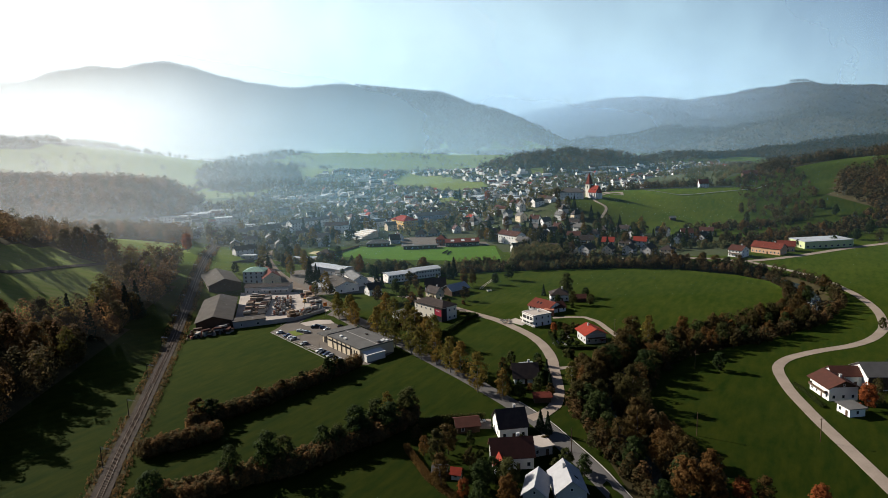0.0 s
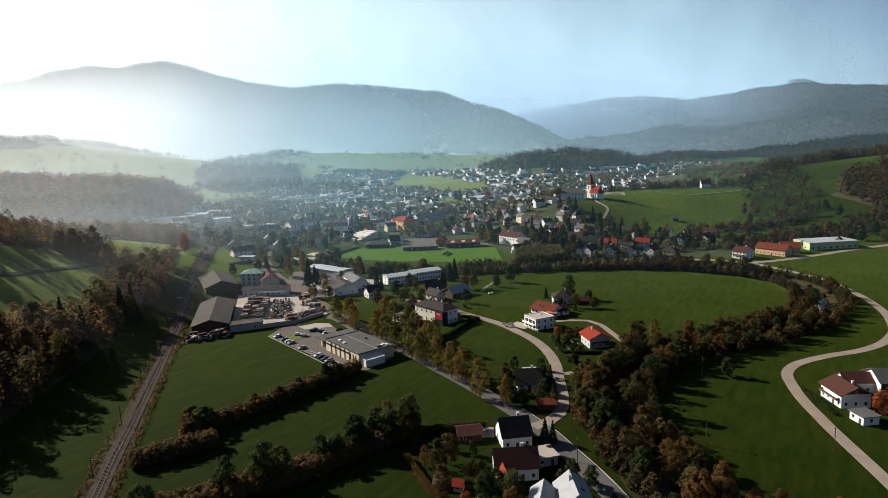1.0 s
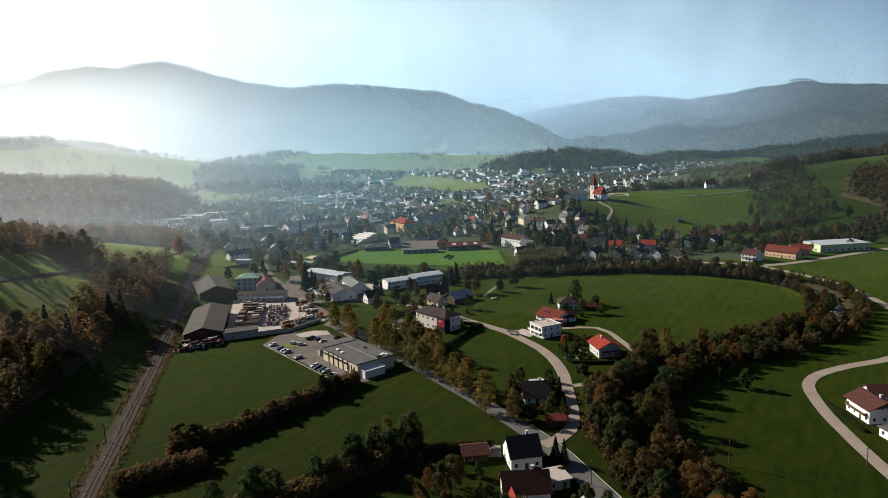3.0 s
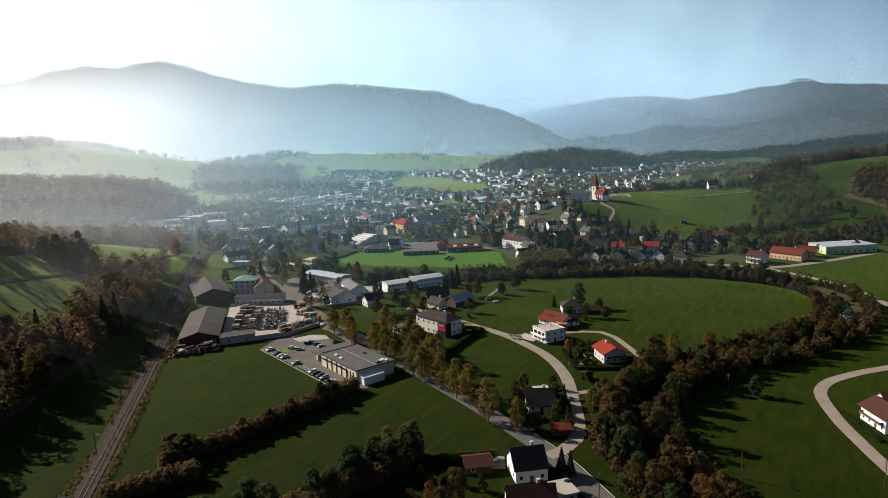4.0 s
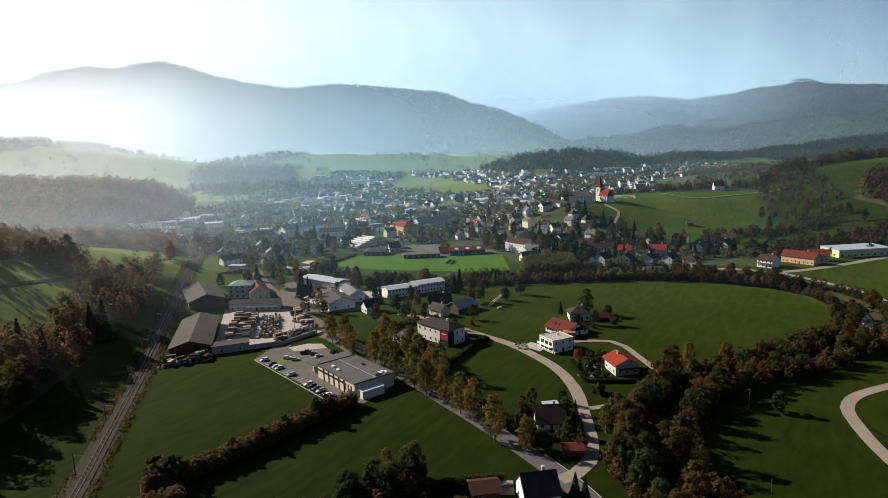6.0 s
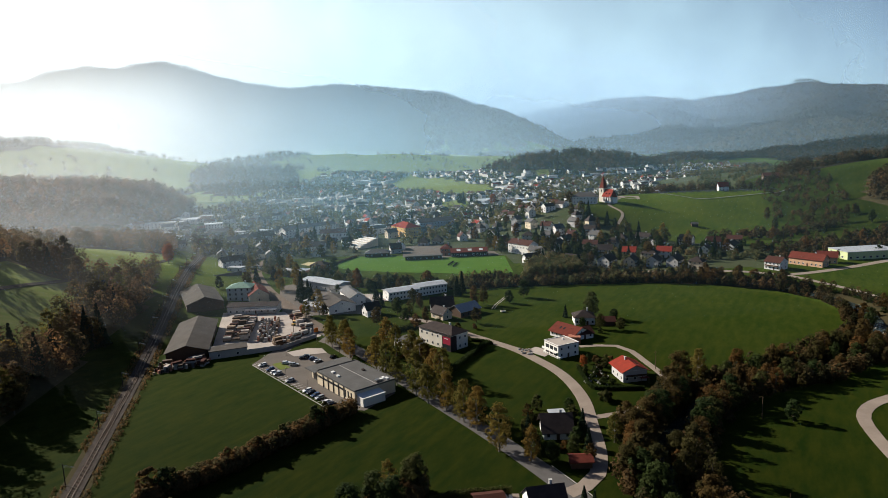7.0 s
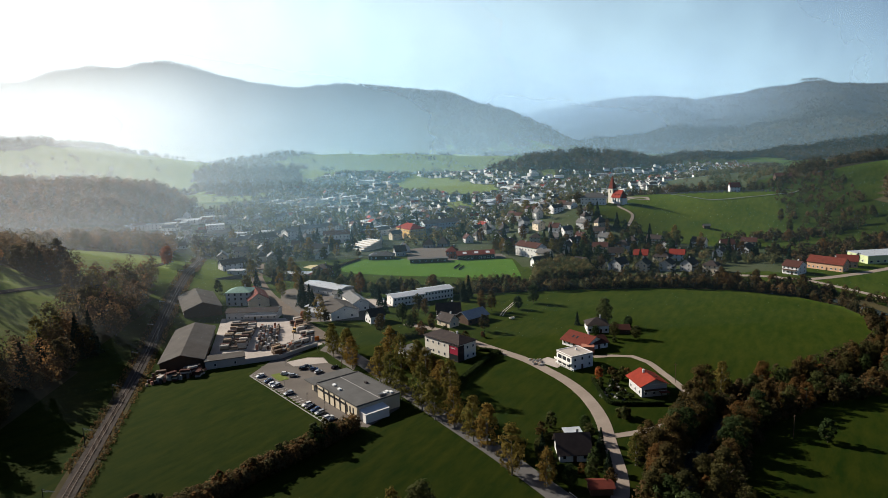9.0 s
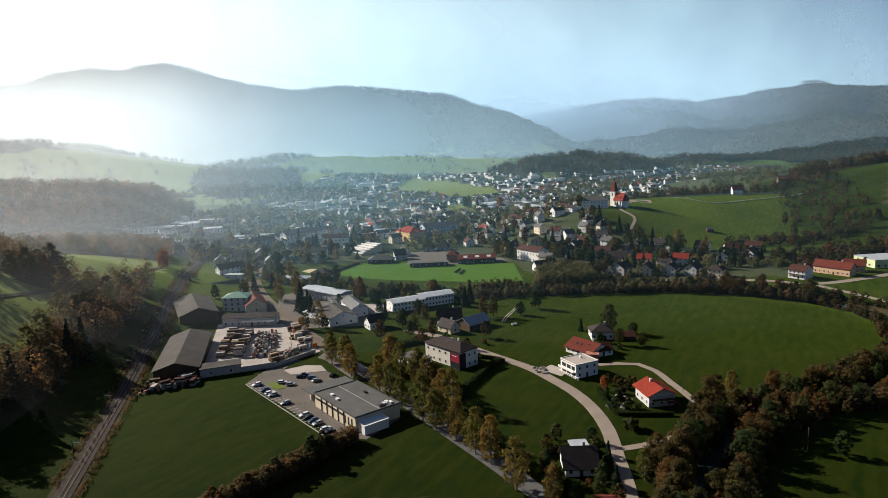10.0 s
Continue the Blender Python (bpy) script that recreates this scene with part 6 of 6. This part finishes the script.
for x, y, k, s in ((-6, 228, "birch", 0.66), (0.5, 229, "green", 0.95), (68, 443, "green", 0.85), (80, 455, "green", 0.75), (94, 405, "fir", 0.62), (108, 402, "green", 0.95), (118, 392, "green", 0.6), (116, 375, "green", 0.65),
                   (80, 322, "red", 0.9), (-60, 470, "fir", 1.1), (-57, 462, "fir", 1.0), (-50, 440, "birch", 0.9), (-46, 436, "autumn", 0.7), (-75, 520, "birch", 1.0), (-72, 512, "autumn", 0.8),
                   (-95, 548, "fir", 0.9), (-98, 556, "fir", 0.9), (-78, 540, "birch", 1.1), (-130, 520, "small", 1.2), (5, 425, "autumn", 0.8), (-3, 440, "green", 0.8), (12, 440, "autumn", 0.7), (-12, 452, "fir", 0.6),
                   (42, 402, "small", 1.0), (38, 196, "small", 0.9), (14, 200, "autumn", 0.7), (10, 193, "autumn", 0.8), (22, 176, "green", 0.9), (16, 172, "red", 0.8), (30, 176, "green", 0.8), (48, 213, "fir", 0.7), (50, 210, "fir", 0.55),
                   (54, 245, "green", 0.55), (169, 211, "red", 1.1), (175, 214, "autumn", 0.8), (200, 240, "small", 1.1),
                   (245, 300, "small", 1.0), (252, 297, "small", 0.8), (92, 158, "red", 1.25), (111, 152.5, "red", 0.9), (97, 155, "autumn", 0.7), (158, 285, "small", 0.9), (137.3, 258, "small", 1.0),
                   (110, 290, "autumn", 1.2), (122, 300, "birch", 1.1), (-188, 590, "red", 1.7), (-184, 577, "red", 1.5), (-193, 604, "autumn", 1.2), (146, 1014, "red", 2.3), (84, 640, "autumn", 1.1), (90, 634, "birch", 0.9), (96, 640, "green", 1.1), (100, 630, "autumn", 1.0), (88, 646, "green", 1.0), (93, 622, "green", 0.9), (107, 1062, "fir", 1.2), (118, 1056, "fir", 1.3), (100, 1058, "green", 1.3), (66, 228, "autumn", 0.8), (72, 240, "autumn", 0.9), (70, 252, "birch", 0.8), (76, 258, "autumn", 0.8)):
    plant(k, x, y, s)
for x, y, k, s in ((80, 308, "bush", 0.7), (84, 312, "bush", 0.8), (79, 316, "small", 0.7), (86, 309, "bush", 0.6), (83, 303, "bush", 0.9), (90, 322, "small", 0.8), (94, 326, "bush", 1.0), (88, 330, "bush", 0.8), (78, 322, "bush", 0.7), (-57, 436, "birch", 0.8), (-60, 440, "red", 0.9), (-86, 515, "birch", 1.0), (-84, 508, "birch", 0.9), (-117, 567, "birch", 1.0), (-66, 481, "fir", 1.1), (-64, 474, "fir", 0.9), (-108, 541, "fir", 1.2), (-60, 563, "autumn", 0.9), (-52, 570, "green", 0.9), (-91, 592, "birch", 1.0), (-100, 600, "green", 1.0), (-43, 490, "green", 0.7), (-110, 520, "autumn", 0.9), (-70, 640, "green", 1.0), (-60, 655, "birch", 0.9), (-50, 668, "green", 1.0), (-85, 660, "birch", 1.0), (-40, 648, "small", 1.1), (-110, 640, "green", 1.1), (-125, 625, "autumn", 1.0), (20, 392, "green", 0.7), (8, 398, "small", 1.0), (-6, 402, "bush", 1.1), (-14, 410, "autumn", 0.7), (2, 412, "green", 0.6), (14, 408, "autumn", 0.75), (-2, 430, "green", 0.75), (8, 450, "autumn", 0.8),
                   (38, 470, "fir", 1.1), (42, 478, "fir", 1.0), (46, 440, "autumn", 0.8), (52, 442, "autumn", 0.7), (28, 448, "small", 1.0), (-16, 470, "fir", 0.7), (-20, 490, "green", 0.8),
                   (-30, 500, "autumn", 0.9), (0, 505, "small", 1.2), (20, 508, "autumn", 0.9), (-45, 515, "green", 0.9), (-60, 545, "small", 1.2), (-40, 545, "green", 0.8), (-12, 345, "autumn", 0.6), (4, 340, "birch", 0.8), (10, 336, "autumn", 0.8),
                   (16, 330, "autumn", 0.75), (-2, 352, "bush", 1.1), (16, 346, "bush", 1.0), (34, 372, "bush", 0.8), (30, 385, "small", 0.9), (40, 392, "bush", 0.9), (84, 328, "small", 0.8), (88, 324, "bush", 0.9), (86, 318, "bush", 0.8),
                   (90, 330, "bush", 0.7), (82, 312, "small", 0.7), (87, 303, "bush", 0.8), (106, 378, "green", 0.6), (104, 372, "bush", 0.9), (98, 384, "green", 0.6), (78, 286, "bush", 1.2), (80, 287, "bush", 1.0), (45, 275, "small", 0.8),
                   (57, 252, "small", 0.8), (58, 240, "small", 0.9), (52, 250, "bush", 0.8), (22, 205, "small", 0.7), (16, 208, "bush", 0.9), (24, 196, "bush", 1.0), (20, 190, "small", 0.9), (6, 200, "autumn", 0.6), (4, 212, "small", 0.8),
                   (26, 180, "green", 0.7), (34, 196, "bush", 0.8), (46, 184, "small", 0.7), (47, 201, "bush", 0.9), (50, 186, "small", 0.8), (54, 180, "green", 0.6), (20, 166, "green", 0.8), (10, 178, "autumn", 0.7), (28, 166, "autumn", 0.7)):
    plant(k, x, y, s)
n = 0
while n < 130:
    x, y = random.uniform(-200, 260), random.uniform(560, 860)
    if not inside(x, y, TOWN_AREA) or any(inside(x, y, g) for g in GREEN):
        continue
    if min((x - a) ** 2 + (y - b) ** 2 for a, b, _ in placed) < 60:
        continue
    plant(random.choice(["small", "autumn", "green", "fir", "birch", "fir"]), x, y, 1.0, "town trees")
    n += 1
n = 0
while n < 105:
    x, y = random.uniform(115, 300), random.uniform(535, 690)
    if min((x - a) ** 2 + (y - b) ** 2 for a, b, _ in placed) < 45 or away(x, y, RROAD2)[0] < 6 or (x > 240 and y > 600):
        continue
    plant(random.choice(["fir", "green", "small", "green", "autumn", "small"]), x, y, 0.85, "trees between the villas")
    n += 1
n = 0
while n < 40:
    x, y = random.uniform(290, 480), random.uniform(525, 720)
    if H(x, y) > 40 or min((x - a) ** 2 + (y - b) ** 2 for a, b, _ in placed) < 120 or (y > 620 and x < 360):
        continue
    plant(random.choice(["autumn", "autumn", "green", "small"]), x, y, 0.85, "trees below the hill")
    n += 1

# ---- far woods ----


def wood(name, label, n, area, leafs, size, h, seed, material, keep=None):
    """Many small trees as one: puffs of leaves round each stem."""
    rng = np.random.default_rng(seed)
    x, y = rng.uniform(area[0], area[1], n), rng.uniform(area[2], area[3], n)
    ok = woods(x, y) if keep is None else keep(x, y)
    x, y = x[ok], y[ok]
    z = height(x, y)
    hh = h * rng.uniform(0.5, 1.35, len(x))
    k = leafs
    t = rng.uniform(0.12, 1, (len(x), k))
    r = (np.sin(np.pi * np.clip(t * 0.85 + 0.1, 0, 1)) * hh[:, None] * 0.36) * np.sqrt(rng.uniform(0.2, 1, (len(x), k)))
    a = rng.uniform(0, 6.283, (len(x), k))
    p = np.stack([x[:, None] + np.cos(a) * r, y[:, None] + np.sin(a) * r, z[:, None] + t * hh[:, None]], -1).reshape(-1, 3)
    way = np.stack([np.cos(a) * r, np.sin(a) * r, (t - 0.45) * hh[:, None]], -1) / (0.4 * hh[:, None, None])
    v, f = leaves(p, size, rng, 0.2, way.reshape(-1, 3) * 1.3)
    me = fast_mesh(name, v, f, material)
    me.attributes.new("tint", "FLOAT", "POINT").data.foreach_set("value", np.repeat(rng.uniform(0, 1, len(x)), 3 * k).astype(np.float32))
    tagged(new(name, me), label, "woods", "", "stuff")


wood("hedge_thicket", "dense brown-green thicket of the field hedges", 26000, (-100, 30, 180, 300), 110, 0.4, 4.8, 34, L_HILL,
     lambda x, y: (away(x, y, HEDGE_A)[0] < 2.6) | (away(x, y, [(-88, 214), (-80, 218), (-69, 224)])[0] < 2.6) | (away(x, y, HEDGE_C)[0] < 4.0))
wood("bank_thicket", "brown thicket along the river banks", 9000, (50, 290, 130, 540), 110, 0.55, 6.5, 31, L_WOOD, lambda x, y: (lambda d: (d > np.where((x > 228) & (y > 335) & (y < 440), 9.5, 3.6)) & (d < 15))(away(x, y, RIVER)[0]) & (away(x, y, MAIN)[0] > 7) & (away(x, y, RROAD)[0] > 6))
wood("bank_thicket", "olive thicket along the far river bank", 5200, (-150, 200, 480, 660), 260, 0.5, 6.4, 32, L_OLIVE, lambda x, y: (waves(x * 3.1, y * 3.1) > -0.55) & (lambda d: (d > 4.5) & (d < 13))(away(x, y, RIVER)[0]) & (away(x, y, MAIN)[0] > 7))
wood("bank_thicket", "tall olive shrubs between the sports ground and the villas", 2400, (85, 160, 505, 600), 200, 0.5, 8.0, 37, L_OLIVE,
     lambda x, y: ins(x, y, [(94, 508), (98, 545), (104, 585), (124, 572), (140, 540), (136, 510)]) & (waves(x * 4, y * 4) > -0.9))
wood("railway_scrub", "low brown weeds on both sides of the railway", 60000, (-200, -80, 150, 660), 12, 0.24, 1.0, 38, L_HILL, lambda x, y: (lambda d: (d > 3.0) & (d < 6.2))(away(x, y, RAIL)[0]) & (waves(x * 9, y * 9) > -1.2))
wood("slope_woods", "dense brown woods on the western slope", 3600, (-420, -105, 150, 790), 260, 0.66, 14.5, 33, L_HILL,
     lambda x, y: ins(x, y, LEFT_WOOD) & ~ins(x, y, LEFT_GLADES[0]) & ~ins(x, y, LEFT_GLADES[1]) & ~ins(x, y, LEFT_GLADES[2]))
wood("hill_woods", "brown autumn woods on the misty western slope", 2600, (-760, -180, 840, 1080), 100, 1.3, 16, 21, L_HILL)
wood("hill_woods", "russet woods on the eastern slope", 9000, (440, 1000, 380, 1260), 60, 1.3, 14, 22, L_WOOD)
wood("hill_woods", "brown woods at the foot of the eastern mountains", 9000, (850, 2300, 1800, 2160), 30, 2.2, 14, 36, L_WOOD)
wood("hill_woods", "dark woods on the low hill behind the town", 2600, (180, 1020, 1440, 1960), 36, 2.0, 17, 23, L_WOOD)
wood("hill_woods", "groves on the misty meadows", 9000, (-1500, -190, 1250, 2560), 40, 2.0, 15, 24, L_WOOD)
wood("mountain_woods", "hazy woods covering the far mountains", 56000, (-2600, 3600, 2150, 4250), 16, 2.5, 11, 25, L_FARWOOD)
wood("scattered_trees", "orchard trees scattered over the slopes", 2600, (-1500, 1000, 1150, 2400), 30, 1.6, 12, 26, L_WOOD, lambda x, y: ~ins(x, y, TOWN_AREA) & (waves(x * 1.3, y * 1.3) > 0.7))
wood("town_greenery", "small trees between the far town houses", 12000, (-320, 900, 640, 1800), 48, 1.3, 9.5, 27, L_OLIVE, lambda x, y: ins(x, y, TOWN_AREA) & ~ins(x, y, MEADOWS[0]) & ~ins(x, y, MEADOWS[1]) & ~ins(x, y, GREEN[3]) & ~ins(x, y, GREEN[4]) & ~((x > -85) & (x < 5) & (y < 740)) & (waves(x * 1.7, y * 1.7) > -0.3))
wood("orchard_trees", "bare orchard trees on the eastern slope", 420, (410, 560, 640, 900), 60, 0.8, 8, 28, L_WOOD, lambda x, y: ~woods(x, y) & (np.abs(x - 420 - (y - 650) * 0.45) < 45))
wood("cemetery_trees", "dark russet trees behind the cemetery", 260, (285, 560, 850, 910), 70, 1.1, 11, 29, L_WOOD, lambda x, y: (y > 862 + (x - 300) * 0.08) & (y < 900))
wood("foot_thicket", "brown thicket at the foot of the eastern slope", 900, (300, 500, 525, 660), 70, 0.9, 7, 30, L_WOOD, lambda x, y: (away(x, y, [(300, 545), (350, 560), (400, 575), (470, 600)])[0] < 22) | (away(x, y, [(310, 640), (380, 640), (420, 660)])[0] < 14))

HOMES = np.array([(a, b) for a, b, _ in placed if a > 100 and b < 720])
wood("garden_shrubs", "shrubs and small trees of the gardens across the river", 900, (115, 310, 528, 660), 60, 0.7, 5, 35, L_OLIVE,
     lambda x, y: (np.hypot(x[:, None] - HOMES[None, :, 0], y[:, None] - HOMES[None, :, 1]).min(1) > 8.5) & (away(x, y, RROAD2)[0] > 6) & (waves(x * 3, y * 3) > 0) & (x < 295))

for k in T.values():
    for src in k:
        if src.name not in used:
            for ch in list(src.children_recursive) + [src]:
                bpy.data.objects.remove(ch)

# ---- upright sheets standing in for haze over the valley ----
# sheet tints; the second, towards the sun, imitates its glow
HAZE_COOL, HAZE_SUNWARD = (0.38, 0.71, 0.93, 1), (0.86, 0.93, 1.0, 1)


def haze_material(name, lit, density, cool):
    """See-through sheet that imitates lit haze, whiter towards the sun; density(n, link, ramp, times, plus, sep,
    bearing) gives its cover.
    """
    m = bpy.data.materials.new(name)
    m.use_nodes = True
    n, l = m.node_tree.nodes, m.node_tree.links
    n.remove(n["Principled BSDF"])
    geo, sep = n.new("ShaderNodeNewGeometry"), n.new("ShaderNodeSeparateXYZ")
    l.new(geo.outputs["Position"], sep.inputs[0])

    def ramp(src, a, b, c, d):
        r = n.new("ShaderNodeMapRange")
        r.interpolation_type = "SMOOTHSTEP"
        for i, v in enumerate((a, b, c, d)):
            r.inputs[i + 1].default_value = v
        l.new(src, r.inputs[0])
        return r.outputs[0]

    def op(kind, a, b):
        k = n.new("ShaderNodeMath")
        k.operation = kind
        l.new(a, k.inputs[0])
        l.new(b, k.inputs[1])
        return k.outputs[0]

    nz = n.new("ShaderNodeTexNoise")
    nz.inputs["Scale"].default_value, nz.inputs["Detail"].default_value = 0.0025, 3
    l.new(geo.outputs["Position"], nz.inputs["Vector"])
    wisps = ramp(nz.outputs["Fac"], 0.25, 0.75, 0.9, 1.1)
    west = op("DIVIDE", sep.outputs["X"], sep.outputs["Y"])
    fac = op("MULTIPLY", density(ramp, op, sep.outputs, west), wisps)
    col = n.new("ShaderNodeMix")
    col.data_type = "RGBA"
    col.inputs["A"].default_value, col.inputs["B"].default_value = cool, HAZE_SUNWARD
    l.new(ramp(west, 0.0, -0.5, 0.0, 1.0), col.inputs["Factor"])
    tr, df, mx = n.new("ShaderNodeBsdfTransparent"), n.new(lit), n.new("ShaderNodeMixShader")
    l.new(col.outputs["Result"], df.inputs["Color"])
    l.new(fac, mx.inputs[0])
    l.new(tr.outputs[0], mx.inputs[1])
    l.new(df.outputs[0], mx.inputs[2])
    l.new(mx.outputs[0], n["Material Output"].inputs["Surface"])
    return m


def haze_sheet(line, top, dense, west_k=2.0, east_k=0.6, fade=None, low=0.12, cool=HAZE_COOL, span=(-0.6, 0.3)):
    """An upright sheet imitating haze along a line in plan, thinning upwards. fade: where it thins out along x; span:
    the bearings between which it goes from west_k to east_k.
    """
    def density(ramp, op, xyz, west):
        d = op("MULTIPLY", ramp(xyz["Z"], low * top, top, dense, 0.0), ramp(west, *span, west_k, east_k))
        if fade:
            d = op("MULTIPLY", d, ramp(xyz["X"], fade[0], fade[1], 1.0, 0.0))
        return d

    m = haze_material("haze_sheet", "ShaderNodeBsdfTranslucent", density, cool)
    v, f = [], []
    for i, (x, y) in enumerate(line):
        v += [(x, y, -5), (x, y, top)]
        if i:
            f.append((2 * i - 2, 2 * i, 2 * i + 1, 2 * i - 1))
    tagged(new("haze", mesh_of("haze", v, f, m)), "thin see-through sheet imitating haze across the valley", "haze", "haze veils", "stuff")


# faint sheets added to lighten slope and town with distance
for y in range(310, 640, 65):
    haze_sheet([(-800, y), (-60, y)], 80, 0.005 + 0.00006 * (y - 310), 1.2, 0.8, fade=(-110 - 0.2 * y, -40 - 0.2 * y))
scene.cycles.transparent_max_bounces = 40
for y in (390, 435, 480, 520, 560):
    haze_sheet([(-420, y), (620, y)], 95, 0.0045, 2.0, 0.6, span=(-0.4, 0.3))
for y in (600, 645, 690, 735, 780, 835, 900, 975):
    haze_sheet([(-1300, y), (1100, y)], 125 + (y - 600) * 0.25, 0.010 + 0.00003 * (y - 600), 2.8, 0.3, span=(-0.55, 0.25))
haze_sheet([(-1500, 1080), (1500, 1080)], 260, 0.07, 1.7, 0.25)
haze_sheet([(-1900, 1420), (2000, 1420)], 420, 0.10, 1.6, 0.3)
haze_sheet([(-900, 1730), (800, 1730)], 220, 0.13, 1.3, 0.8, fade=(250, 750), cool=(0.55, 0.80, 0.95, 1))
haze_sheet([(-2200, 1640), (600, 1640)], 300, 0.035, 1.4, 0.4)
# sheets standing in for the fog bank behind the western meadow
haze_sheet([(-2400, 1790), (-150, 1790)], 340, 0.20, 1.5, 0.3, fade=(-800, -200), low=0.42, span=(-0.6, -0.15), cool=(0.72, 0.88, 1.0, 1))
haze_sheet([(-2600, 2060), (-150, 2060)], 400, 0.28, 1.4, 0.3, fade=(-900, -200), low=0.42, span=(-0.55, -0.15), cool=(0.72, 0.88, 1.0, 1))
haze_sheet([(-2700, 2150), (2900, 2150)], 560, 0.29, 2.6, 0.75, fade=(500, 2300), low=0.3, cool=(0.5, 0.74, 0.99, 1))
# sheets that pale the valley between the two ranges
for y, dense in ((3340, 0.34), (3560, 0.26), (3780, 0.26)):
    haze_sheet([(0.03 * y, y), (5000, y)], 640, dense, 1.3, 0.12, fade=(0.16 * y, 0.03 * y), span=(0.22, 0.72), cool=(0.52, 0.72, 0.99, 1))
# tall sheets added to whiten the sky, most on the sun's side
haze_sheet([(-4800, 3950), (2300, 3950)], 1900, 0.55, 2.0, 0.85, fade=(-700, 2200), low=0.3, cool=(0.76, 0.92, 1.0, 1))
haze_sheet([(-5200, 4700), (5400, 4700)], 2600, 0.68, 1.0, 0.85, fade=(1300, 5600), low=0.12, cool=(0.55, 0.83, 1.0, 1))

# garden trees round the house at the side road; western ones added to shade it
for k, x, y, s in (("fir", 42.5, 262, 0.6), ("green", 43.0, 254, 0.6), ("green", 46.5, 242.5, 0.62), ("fir", 62.0, 262, 0.55), ("small", 60.5, 270, 0.9), ("green", 61.5, 278, 0.5),
                   ("birch", 39.5, 243, 0.7), ("small", 50.0, 281, 0.8), ("fir", 60.0, 248, 0.5)):
    plant(k, x, y, s, "trees in the garden")
